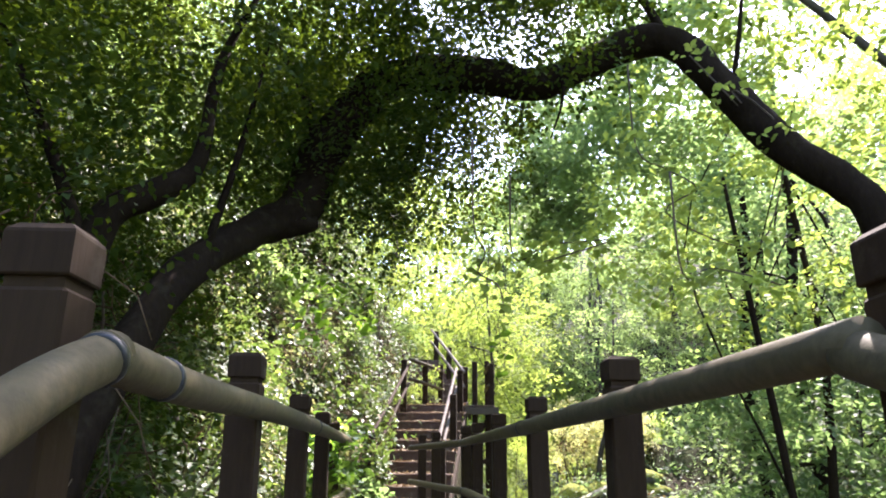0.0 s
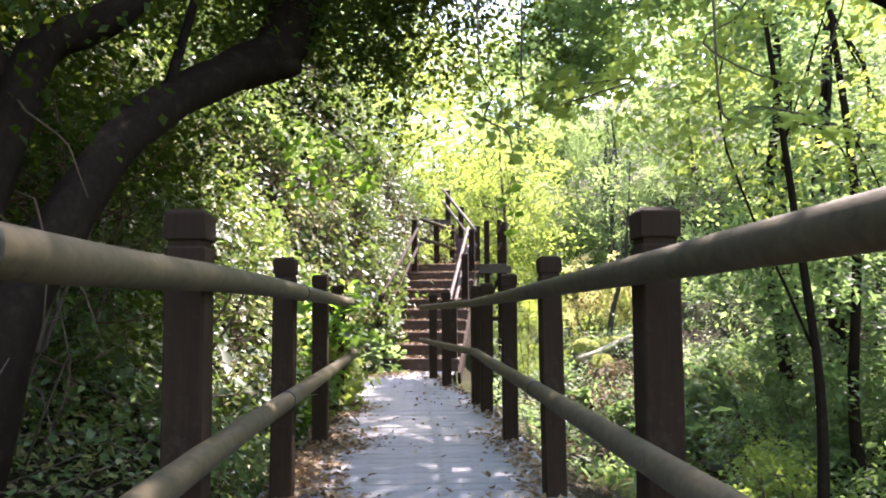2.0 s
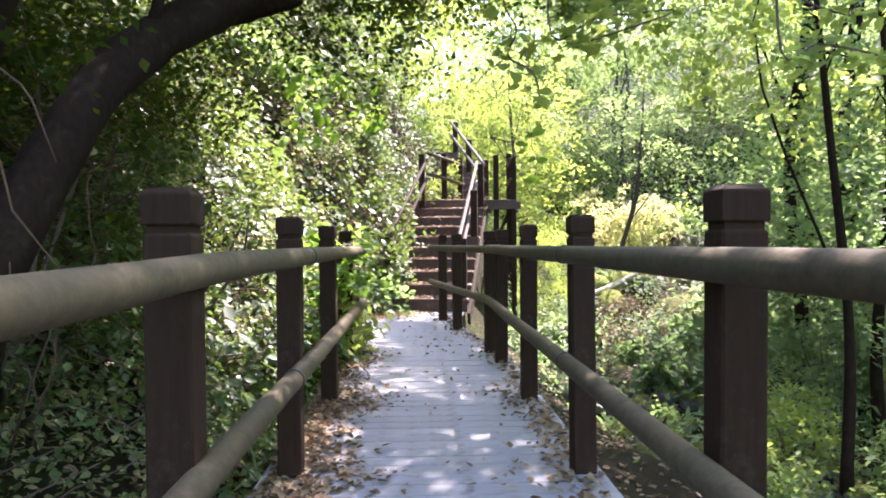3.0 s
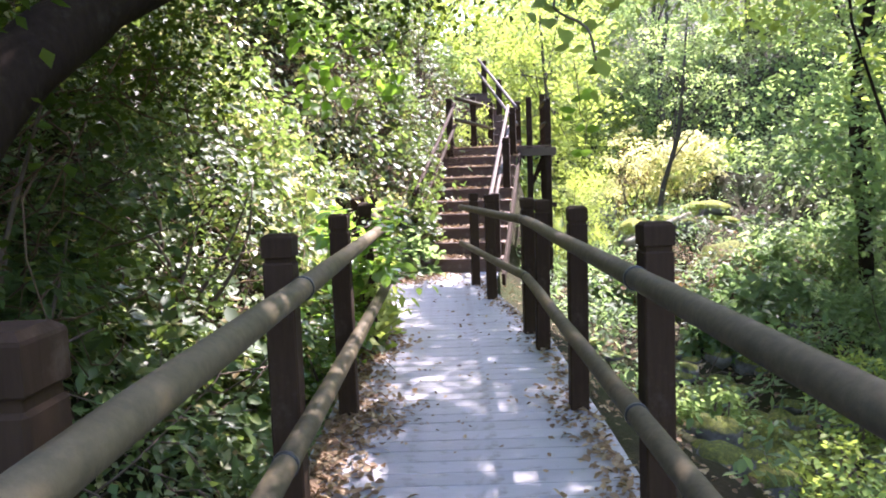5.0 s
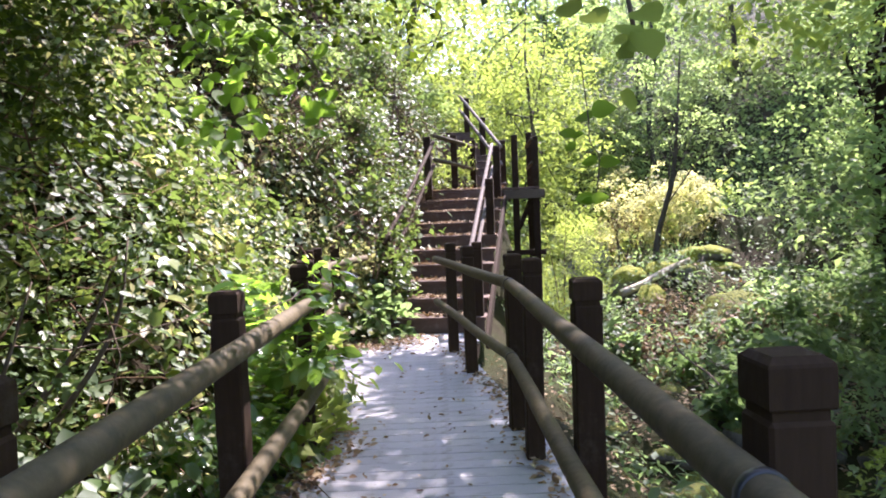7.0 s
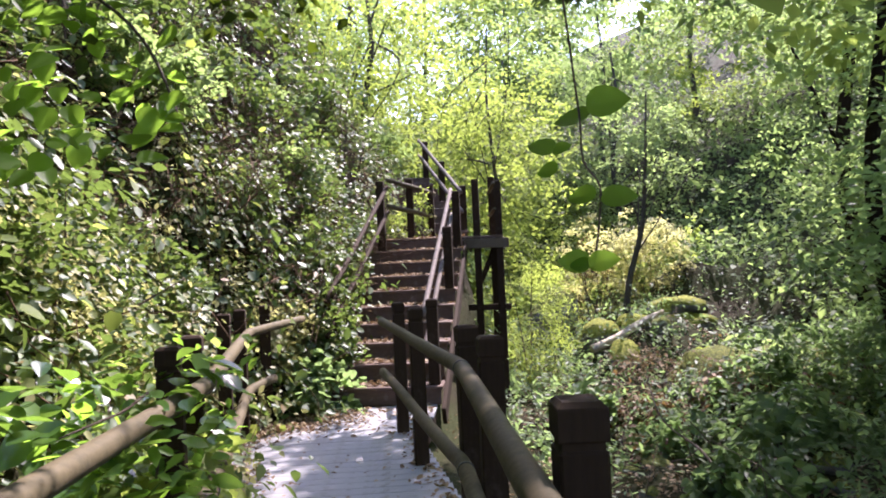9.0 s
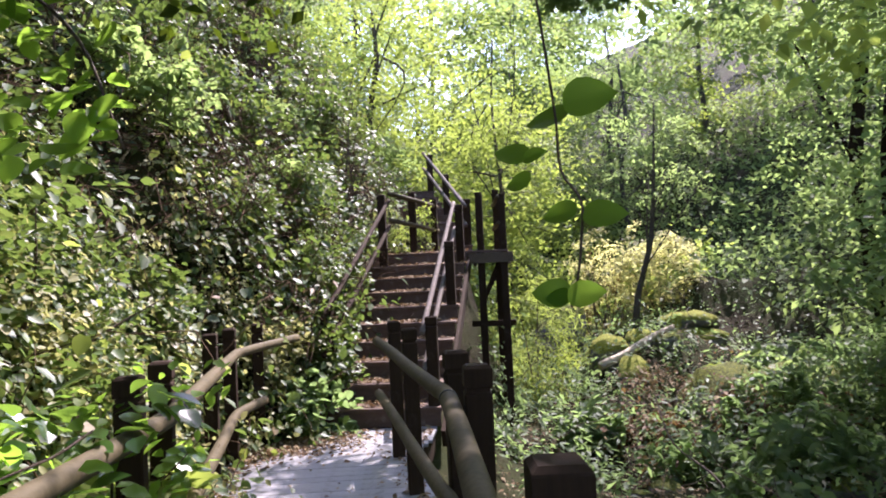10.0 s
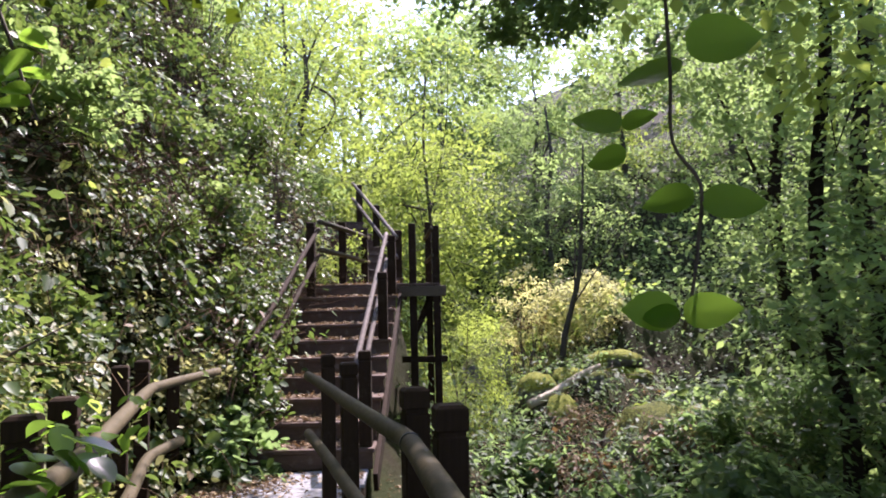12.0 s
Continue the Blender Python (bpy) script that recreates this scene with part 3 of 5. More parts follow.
def make_tree(label, base, trunk, crowns, mat, leaf, outline=RHOMB, bark=M_BARK_GREY, seed=1, limbs=9, group="woodland trees", name="tree", droop=0.5, tilt=0.35):
    """trunk: (dx, dy, dz, radius) from the base; crowns: (dx, dy, dz), (rx, ry, rz), sprays, spray radius, leaves a spray."""
    rng = np.random.default_rng(seed)
    bx, by = base
    bz = float(height(bx, by)) - 0.15
    tree = thing(name, label, "tree", group)
    line = [(bx + x, by + y, bz + z, r) for x, y, z, r in trunk]
    put("trunk", limb_mesh("trunk", line, bark, 12, 0.16, 6), tree)
    P, N, tips = [], [], []
    for c, rad, n, r, k in crowns:
        cc = crown_centres(rng, (bx + c[0], by + c[1], bz + c[2]), rad, n)
        p, q = sprays(rng, cc, rng.uniform(0.6, 1.3, n) * r, k, tilt)
        P.append(p), N.append(q)
        if not tips or math.hypot(c[0], c[1]) < 1.5:
            tips.append(cc)
    tips = np.concatenate(tips)
    add_limbs(tree, rng, smooth_line(line, 6)[0], tips[rng.choice(len(tips), min(limbs, len(tips)), replace=False)], line[len(line) // 2][3], bark)
    P, N = np.concatenate(P), np.concatenate(N)
    put("crown", leaves("crown", P, N, leaf * rng.uniform(0.6, 1.3, len(P)), mat, outline, droop, rng=rng), tree)
    return tree


# the leaning tree that arches over the boardwalk
arch = thing("arching_tree", "dark leaning tree whose crooked trunk arches over the boardwalk", "tree", "woodland trees")
ARCH = [(-1.62, 3.3, -0.8, 0.17), (-1.52, 3.65, 0.8, 0.112), (-1.42, 4.0, 1.45, 0.10), (-1.35, 4.5, 1.94, 0.11), (-1.15, 5.3, 2.45, 0.13), (-0.90, 5.6, 2.72, 0.16), (-0.77, 5.8, 3.25, 0.17),
        (-0.30, 5.8, 3.95, 0.17), (0.45, 5.8, 4.06, 0.155), (1.04, 5.8, 4.0, 0.14), (1.55, 5.8, 4.25, 0.14), (2.14, 5.6, 4.36, 0.14), (2.49, 5.3, 3.68, 0.135), (2.74, 5.0, 3.06, 0.125), (2.99, 4.8, 2.72, 0.12), (3.1, 4.7, 2.4, 0.125), (3.2, 4.65, 1.2, 0.13), (3.3, 4.6, -1.7, 0.17)]
put("trunk", limb_mesh("trunk", ARCH, M_BARK, 14, 0.2, 6), arch)
put("stub", limb_mesh("stub", [(-1.0, 5.5, 2.62, 0.12), (-0.86, 5.55, 2.6, 0.10), (-0.76, 5.6, 2.62, 0.06)], M_BARK, 9, 0.2, 3), arch)
put("second_trunk", limb_mesh("second_trunk", [(-1.75, 3.2, -0.7, 0.11), (-1.72, 3.6, 0.9, 0.09), (-1.7, 4.0, 1.85, 0.085), (-1.68, 4.15, 2.18, 0.085), (-1.47, 4.28, 2.36, 0.08), (-1.32, 4.4, 2.6, 0.05), (-1.3, 4.6, 3.4, 0.035), (-1.1, 4.9, 4.3, 0.015)], M_BARK, 10, 0.2, 5), arch)
rng = np.random.default_rng(11)
for a, b, c, r in [((-1.7, 4.0, 1.85), (-2.2, 4.2, 2.8), (-2.9, 4.6, 3.9), 0.045), ((-1.3, 4.6, 2.0), (-1.2, 5.0, 3.1), (-1.1, 5.4, 4.6), 0.03), ((-0.77, 5.8, 3.3), (-1.1, 6.0, 4.2), (-1.7, 6.2, 5.0), 0.05),
                   ((-0.3, 5.8, 3.95), (0.0, 6.3, 4.4), (0.2, 7.0, 4.9), 0.04), ((2.14, 5.6, 4.4), (2.0, 5.9, 5.1), (1.6, 6.2, 5.9), 0.05), ((-1.72, 3.6, 0.9), (-2.2, 3.7, 2.0), (-2.6, 3.7, 3.2), 0.04),
                   ((0.3, 5.85, 4.0), (0.1, 6.4, 3.8), (0.0, 7.0, 3.6), 0.025), ((1.3, 5.8, 4.15), (1.2, 5.6, 3.7), (1.1, 5.6, 3.4), 0.018), ((2.5, 5.3, 3.65), (2.6, 5.2, 4.3), (2.7, 5.1, 5.2), 0.025)]:
    put("limb", limb_mesh("limb", [(*a, r), (*b, r * 0.7), (*c, r * 0.25)], M_BARK, 7, 0.15, 5), arch)
# some outer clusters are added overhead only to shade left rail and bank
cc = np.concatenate([crown_centres(rng, (-1.9, 5.2, 4.3), (1.9, 1.8, 1.7), 330, 0.2), crown_centres(rng, (-0.1, 5.6, 4.5), (1.6, 1.4, 1.0), 200, 0.2),
                     crown_centres(rng, (-2.6, 3.9, 2.9), (1.2, 1.4, 1.5), 230, 0.3), crown_centres(rng, (-1.3, 2.9, 4.8), (1.7, 1.4, 0.8), 150, 0.2), crown_centres(rng, (-0.5, 6.3, 3.3), (1.1, 1.0, 0.8), 90, 0.2), crown_centres(rng, (0.0, 7.2, 3.75), (1.3, 1.0, 0.75), 130, 0.2), crown_centres(rng, (-1.5, 7.6, 4.3), (1.3, 1.2, 0.9), 120, 0.2), crown_centres(rng, (1.0, 5.6, 5.3), (1.5, 1.2, 0.7), 140, 0.2), crown_centres(rng, (0.8, 4.8, 5.3), (1.1, 0.8, 0.5), 50, 0.2), crown_centres(rng, (0.2, 7.0, 4.5), (0.9, 0.8, 0.6), 70, 0.2), crown_centres(rng, (-1.3, 8.6, 5.4), (1.2, 1.2, 0.6), 120, 0.2), crown_centres(rng, (-2.4, 7.0, 2.6), (0.9, 1.0, 0.9), 60, 0.2), crown_centres(rng, (-2.7, 5.4, 2.2), (0.8, 0.9, 0.8), 45, 0.2)])
P, N = sprays(rng, cc, rng.uniform(0.2, 0.5, len(cc)), 80, 0.5, 0.3)
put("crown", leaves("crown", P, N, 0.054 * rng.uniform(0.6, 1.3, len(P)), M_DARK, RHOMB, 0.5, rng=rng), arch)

# sunlit maple sprays hanging under the arch
for label, centres, rad, k, size, mat, outline in [
        ("bright yellow-green maple spray hanging in the sun", [(0.75, 5.5, 2.35), (1.0, 5.5, 2.45), (1.25, 5.55, 2.5), (1.5, 5.5, 2.5), (0.95, 5.45, 2.3)], 0.2, 26, 0.085, M_LIME, MAPLE),
        ("bright maple twig with star-shaped leaves beyond the rail", [(1.65, 4.55, 2.0), (1.85, 4.6, 2.05), (2.05, 4.5, 1.98), (2.3, 4.6, 1.95)], 0.17, 18, 0.08, M_LIME, MAPLE),
        ("sunlit leafy twigs over the stream", [(1.55, 4.9, 3.0), (1.75, 4.9, 2.85), (2.0, 5.0, 2.75), (1.8, 5.1, 2.6), (2.3, 5.2, 2.4), (2.6, 5.2, 2.5), (2.7, 5.0, 3.2), (2.4, 5.1, 3.6), (3.0, 5.2, 2.9), (2.1, 5.1, 3.9)], 0.26, 34, 0.07, M_LIME, OVATE),
        ("hanging twig of round bright green leaves", [(0.42, 5.2, 2.5), (0.5, 5.2, 2.3), (0.45, 5.2, 2.15), (0.58, 5.15, 2.05), (0.62, 5.15, 1.9)], 0.17, 7, 0.075, M_LIME, ROUND)]:
    rng = np.random.default_rng(len(label))
    branch = thing("hanging_branch", label, "branch", "hanging branches")
    cs = np.array(centres)
    P, N = sprays(rng, cs, rad, k, 0.3, 0.12)
    stem = [(*(cs[0] + (0, 0.05, 0.7)), 0.008)] + [(*c, 0.006) for c in cs]
    put("stem", limb_mesh("stem", stem, M_TWIG, 5, 0.1, 4), branch)
    put("foliage", leaves("foliage", P, N, size * rng.uniform(0.7, 1.3, len(P)), mat, outline, 0.6, rng=rng), branch)

# big maple leaves near the railing at the start
twig = thing("maple_twig", "maple twig with three large sunlit leaves beside the railing", "branch")
put("stem", limb_mesh("stem", [(1.15, 1.75, 0.6, 0.006), (0.98, 1.6, 1.0, 0.005), (0.86, 1.5, 1.2, 0.004)], M_TWIG, 5, 0.1, 5), twig)
rng = np.random.default_rng(3)
for x, y, z, s in ((0.83, 1.62, 1.22, 0.16), (0.90, 1.5, 1.19, 0.12), (0.80, 1.5, 1.02, 0.10)):
    put("leaf", leaves("leaf", [(x, y, z)], [(0.1, -0.45, 1)], s, M_LIME, MAPLE, 0.1, rng=rng), twig)

# woodland right of the stream, near to far
TALL = [(0, 0, 0, 0.20), (0.1, 0.1, 1.5, 0.15), (0.0, 0.3, 4, 0.13), (0.3, 0.2, 7, 0.10), (0.2, 0.5, 10, 0.05)]
SLIM = [(0, 0, 0, 0.09), (-0.1, 0.0, 1.5, 0.065), (0.15, 0.1, 4, 0.05), (0.0, 0.2, 7, 0.035), (0.1, 0.2, 9, 0.02)]
# highest crowns of the next three trees: added above the view to cast shade
make_tree("grey-barked forest tree with layered dark green branches", (6.45, 13.2), [(a, b, c, d * 0.72) for a, b, c, d in TALL], [((0.5, -1.6, 3.0), (2.3, 2.0, 1.9), 110, 0.5, 44), ((0.9, -2.0, 6.2), (2.5, 2.2, 1.6), 50, 0.5, 44), ((-1.6, 0.6, 8.2), (2.6, 2.7, 1.3), 125, 0.55, 84), ((-3.0, 2.2, 8.2), (1.6, 1.2, 1.0), 70, 0.45, 84), ((-2.9, -3.6, 9.2), (1.0, 2.4, 0.7), 80, 0.45, 64), ((-2.9, 0.2, 9.4), (1.1, 2.6, 0.7), 70, 0.45, 64)], M_BLUE, 0.125, RHOMB, M_BARK, seed=21, limbs=3)
make_tree("slim forest tree with low shaded branches by the stream", (5.4, 9.4), SLIM, [((0.5, -0.5, 2.6), (1.6, 1.6, 1.4), 60, 0.42, 44), ((-1.7, 1.0, 8.2), (2.4, 2.7, 1.2), 125, 0.5, 66)], M_BLUE, 0.11, RHOMB, M_BARK, seed=22, limbs=3)
make_tree("dark-trunked forest tree above the stream bank", (8.2, 14.5), TALL, [((-0.3, 0, 4.2), (2.8, 2.4, 2.4), 130, 0.5, 46), ((0.7, 2.2, 9.3), (2.8, 2.6, 1.1), 130, 0.55, 60)], M_GREEN, 0.12, RHOMB, M_BARK, seed=23, limbs=6)
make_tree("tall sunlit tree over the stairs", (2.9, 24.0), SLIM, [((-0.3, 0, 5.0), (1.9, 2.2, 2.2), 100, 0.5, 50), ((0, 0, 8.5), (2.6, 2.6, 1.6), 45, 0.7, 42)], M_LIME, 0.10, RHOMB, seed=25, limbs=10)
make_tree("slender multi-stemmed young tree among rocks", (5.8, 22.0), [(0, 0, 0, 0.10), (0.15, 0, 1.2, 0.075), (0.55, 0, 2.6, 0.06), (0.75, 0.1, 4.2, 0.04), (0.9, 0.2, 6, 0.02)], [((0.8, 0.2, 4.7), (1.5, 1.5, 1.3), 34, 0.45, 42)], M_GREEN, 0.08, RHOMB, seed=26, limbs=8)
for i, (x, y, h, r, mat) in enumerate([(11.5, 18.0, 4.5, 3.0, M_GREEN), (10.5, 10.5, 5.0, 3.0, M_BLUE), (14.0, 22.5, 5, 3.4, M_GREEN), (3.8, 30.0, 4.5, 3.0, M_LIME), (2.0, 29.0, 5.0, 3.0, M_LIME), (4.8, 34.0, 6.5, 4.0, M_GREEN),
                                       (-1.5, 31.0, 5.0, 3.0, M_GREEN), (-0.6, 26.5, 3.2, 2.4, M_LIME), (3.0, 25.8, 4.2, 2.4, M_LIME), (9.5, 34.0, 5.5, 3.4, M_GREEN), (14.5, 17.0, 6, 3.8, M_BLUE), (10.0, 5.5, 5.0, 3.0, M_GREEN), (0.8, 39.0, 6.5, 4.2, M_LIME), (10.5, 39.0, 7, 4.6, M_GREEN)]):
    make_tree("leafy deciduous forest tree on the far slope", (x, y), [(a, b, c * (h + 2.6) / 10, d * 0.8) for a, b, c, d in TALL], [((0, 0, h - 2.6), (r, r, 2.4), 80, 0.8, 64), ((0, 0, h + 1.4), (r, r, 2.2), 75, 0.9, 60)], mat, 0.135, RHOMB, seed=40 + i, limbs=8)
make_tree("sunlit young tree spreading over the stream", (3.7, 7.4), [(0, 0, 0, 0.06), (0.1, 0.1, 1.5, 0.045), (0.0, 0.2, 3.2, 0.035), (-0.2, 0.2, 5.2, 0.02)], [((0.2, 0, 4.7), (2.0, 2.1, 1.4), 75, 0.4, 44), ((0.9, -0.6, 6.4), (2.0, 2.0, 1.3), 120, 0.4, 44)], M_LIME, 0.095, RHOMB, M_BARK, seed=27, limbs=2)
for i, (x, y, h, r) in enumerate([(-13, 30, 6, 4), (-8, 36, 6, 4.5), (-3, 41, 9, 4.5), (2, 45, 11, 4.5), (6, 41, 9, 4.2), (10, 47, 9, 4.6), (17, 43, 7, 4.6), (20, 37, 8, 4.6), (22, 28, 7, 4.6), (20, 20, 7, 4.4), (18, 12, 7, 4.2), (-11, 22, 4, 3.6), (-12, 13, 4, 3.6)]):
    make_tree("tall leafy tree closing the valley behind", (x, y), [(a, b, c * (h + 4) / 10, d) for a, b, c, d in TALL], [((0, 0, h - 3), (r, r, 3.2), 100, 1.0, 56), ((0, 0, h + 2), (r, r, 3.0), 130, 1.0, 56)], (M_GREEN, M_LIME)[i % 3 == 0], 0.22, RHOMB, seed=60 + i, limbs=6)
# two unseen trees added so that their crowns shade stream bank and boardwalk
make_tree("tall tree added out of view to shade the stream bank", (9.6, 18.6), TALL, [((-1.8, 0.2, 7.8), (2.3, 2.6, 1.2), 120, 0.5, 60)], M_GREEN, 0.11, RHOMB, M_BARK, seed=35, limbs=2)
make_tree("tall tree added out of view to shade the boardwalk", (4.8, 6.0), TALL, [((-1.4, 0.8, 8.6), (2.6, 2.6, 1.2), 46, 0.5, 66)], M_GREEN, 0.10, RHOMB, seed=31, limbs=1)
# second crown is added above the view to shade the bank
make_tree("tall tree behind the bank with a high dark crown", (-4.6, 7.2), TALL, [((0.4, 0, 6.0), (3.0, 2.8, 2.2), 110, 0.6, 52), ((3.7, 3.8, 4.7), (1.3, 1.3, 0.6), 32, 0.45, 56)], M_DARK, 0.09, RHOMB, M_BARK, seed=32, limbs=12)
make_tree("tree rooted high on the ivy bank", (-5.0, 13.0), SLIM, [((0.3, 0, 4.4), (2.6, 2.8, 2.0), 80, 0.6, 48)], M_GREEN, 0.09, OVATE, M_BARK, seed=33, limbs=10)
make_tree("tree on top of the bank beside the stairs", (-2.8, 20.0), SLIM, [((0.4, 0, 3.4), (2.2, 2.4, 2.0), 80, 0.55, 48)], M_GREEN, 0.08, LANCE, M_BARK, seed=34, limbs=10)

# trees added at the left, mostly out of view, to block sky light
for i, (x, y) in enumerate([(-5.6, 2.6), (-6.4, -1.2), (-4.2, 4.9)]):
    make_tree("dark thick-crowned tree added to shade the left of the walk", (x, y), SLIM, [((0.2, 0, 2.6), (1.9, 1.9, 1.5), 80, 0.5, 60)], M_DARK, 0.08, RHOMB, M_BARK, seed=37 + 60 * i, limbs=6)

# unseen trees added behind the start to keep sky light off posts and rails
for i, (x, y) in enumerate([(-3.4, -4.6), (0.6, -7.5), (4.2, -4.4), (4.6, 0.6)]):
    make_tree("unseen leafy tree added behind the steps to block sky light", (x, y), TALL, [((0, 0, 5.2), (2.4, 2.4, 1.8), 90, 0.6, 50), ((0, 0, 8.6), (2.6, 2.6, 1.6), 80, 0.6, 50)], M_GREEN, 0.13, RHOMB, M_BARK, seed=200 + i, limbs=6)

# far woods closing the valley
rng = np.random.default_rng(70)
n = 4000
ang = rng.uniform(0, 2 * np.pi, n)
dist = rng.uniform(16, 75, n)
cx, cy = 3 + dist * np.sin(ang), 10 + dist * np.cos(ang)
keep = ~((np.abs(cx - 1) < 15) & (cy > -8) & (cy < 36)) & ((cy > 0) | (rng.random(n) < 0.4))
cx, cy = cx[keep], cy[keep]
cz = height(cx, cy) + rng.uniform(0.5, 13, len(cx)) * np.clip(np.hypot(cx - 2, cy - 10) / 25, 0.6, 1.2)
P, N = sprays(rng, np.stack([cx, cy, cz], 1), rng.uniform(0.9, 2.2, len(cx)), 30, 0.5, 0.4)
thing("far_woods", "dense green woodland on the valley slopes", "woods", kind="stuff", data=leaves("far_woods", P, N, 0.44 * rng.uniform(0.6, 1.4, len(P)), M_GREEN, RHOMB, 0.5, rng=rng))

# ---- ivy bank and undergrowth ----



def scatter(rng, n, x0, x1, y0, y1, keep):
    x, y = rng.uniform(x0, x1, n), rng.uniform(y0, y1, n)
    k = keep(x, y)
    return x[k], y[k]


def patch(x, y, s=1.0, q=0.0):
    return np.sin(1.3 * s * x + 2.1 * np.sin(0.9 * s * y + q)) * np.cos(1.1 * s * y + 1.7 * np.sin(0.8 * s * x - q))


def left_of(x, y, gap=0.0):
    return corridor(y)[0] - x - gap


def cover(rng, n, box, keep, lift, size, mat, outline, name, label, spread=0.6, bulge=0.25, category="undergrowth"):
    """Leaves over the ground, standing off it in uneven cushions."""
    x, y = scatter(rng, n, *box, keep)
    nn = surface_normal(x, y)
    off = np.abs(rng.normal(size=len(x))) * lift + bulge * (0.5 + 0.5 * patch(x, y, 1.7, 1.0)) * (0.3 + 0.7 * rng.uniform(size=len(x)))
    P = np.stack([x, y, height(x, y)], 1) + nn * off[:, None]
    N = nn * 0.7 + np.array([0, 0, 0.7]) + rng.normal(scale=spread, size=(len(x), 3))
    return thing(name, label, category, kind="stuff", data=leaves(name, P, N, size * rng.uniform(0.5, 1.4, len(x)), mat, outline, 0.7, rng=rng))


rng = np.random.default_rng(81)
far_bank = lambda x, y: (left_of(x, y) > 0.02) & (y > 5.5)
cover(rng, 9000, (-4.5, -0.95, 0.5, 7), lambda x, y: (left_of(x, y) > 0.0) & (patch(x, y, 2.2, 3.0) > 0.0), 0.10, 0.05, M_PALE, OVATE, "pale_seedlings", "pale small-leaved seedlings over brown litter", 0.6, 0.2)
cover(rng, 120000, (-7, 0.4, 5.5, 23), lambda x, y: far_bank(x, y) & (0.7 * patch(x, y, 1.1) + patch(x, y, 3.3, 1.0) + 0.5 * patch(x, y, 6.4, 2.0) > -0.3 + 0.45 * ((y > 11.5) & (left_of(x, y) > 1.0))), 0.20, 0.11, M_IVY, OVATE, "ivy", "glossy ivy and creeper leaves draped over the steep bank", 0.55, 0.35, "ivy")
cover(rng, 60000, (-6, 0.4, 7, 20), lambda x, y: far_bank(x, y) & (patch(x, y, 0.8, 2.0) + 0.6 * patch(x, y, 3.0, 0.5) > 0.2 + 0.5 * ((y > 12.5) & (left_of(x, y) > 0.9))), 0.14, 0.055, M_PALE, OVATE, "pale_shrubs", "pale yellow-green small-leaved shrubs on the sunny bank", 0.6, 0.5)
cover(rng, 22000, (-5, 0.3, 9.0, 20.5), lambda x, y: far_bank(x, y) & (patch(x, y, 1.4, 4.0) + 0.8 * patch(x, y, 4.6, 2.0) + 0.4 * patch(x, y, 9.0) > 0.15), 0.30, 0.115, M_IVY, OVATE, "trailing_creeper", "green creeper leaves standing off the brown vines", 0.6, 0.75, "creeper")
# these two scatter lighter leaves in place of sun highlights on the ivy
cover(rng, 1800, (-6, -1.5, 8.5, 13), far_bank, 0.40, 0.06, M_PALE, OVATE, "sunlit_creeper", "pale sunlit creeper leaves on the upper bank", 0.6, 0.7, "creeper")
cover(rng, 3000, (-6, 0.4, 7, 20), far_bank, 0.28, 0.10, M_LIME, ROUND, "bright_creeper", "bright yellow-green creeper leaves catching the sun", 0.6, 0.4, "creeper")
cover(rng, 12000, (-2.7, -1.2, 9, 13.4), lambda x, y: far_bank(x, y) & (left_of(x, y) < 1.3) & (patch(x, y, 2.6, 1.0) > -0.35), 0.16, 0.062, M_PALE, OVATE, "cream_shrubs", "cream and pale green shrub leaves at the foot of the bank", 0.6, 0.45)
near_left = lambda x, y: (left_of(x, y) > -0.1) & (y < 8.5)
cover(rng, 80000, (-8, -0.9, -8, 8.5), lambda x, y: near_left(x, y) & (patch(x, y, 1.5, 2.0) > -0.45 + 0.4 * (y < 4.5)), 0.20, 0.052, M_IVY, RHOMB, "left_undergrowth", "mixed low green plants beside the boardwalk", 0.6, 0.35)
cover(rng, 12000, (-6, -0.9, 4.5, 9), lambda x, y: near_left(x, y) & (patch(x, y, 1.2, 4.0) > 0.0), 0.25, 0.10, M_BLUE, LANCE, "left_ferns", "long-leaved shade plants and dwarf bamboo by the boardwalk", 0.6, 0.4)
cover(rng, 28000, (-16, -3.5, 0, 34), lambda x, y: (left_of(x, y) > 3.0), 0.35, 0.17, M_GREEN, RHOMB, "bank_top_plants", "tall plants and saplings on top of the bank", 0.6, 0.9)
cover(rng, 46000, (6.5, 26, 2, 48), lambda x, y: ~((x < 9.2) & (y > 17.5) & (y < 24)), 0.45, 0.19, M_GREEN, RHOMB, "slope_plants", "dense green undergrowth covering the far slope", 0.6, 1.0)
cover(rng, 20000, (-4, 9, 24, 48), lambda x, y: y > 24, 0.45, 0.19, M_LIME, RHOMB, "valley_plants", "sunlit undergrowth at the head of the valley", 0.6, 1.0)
right_side = lambda x, y: (x - corridor(y)[1] > 0.3)
stream = lambda x, y: (np.abs(x - 2.8 - 0.12 * (y - 8)) < 0.55 + 0.3 * np.sin(1.3 * y)) & (y > 5) & (y < 14)
cover(rng, 40000, (1.0, 13, -8, 32), lambda x, y: right_side(x, y) & ~stream(x, y) & (patch(x, y, 0.9, 1.0) + 0.8 * patch(x, y, 4.2, 3.0) > -0.1) & ((x > 3.9) | (y < 5.5) | (y > 12.5) | (patch(x, y, 2.5, 1.0) > 0.05)), 0.16, 0.085, M_BLUE, OVATE, "right_undergrowth", "low green plants covering the stream banks", 0.5, 0.45)
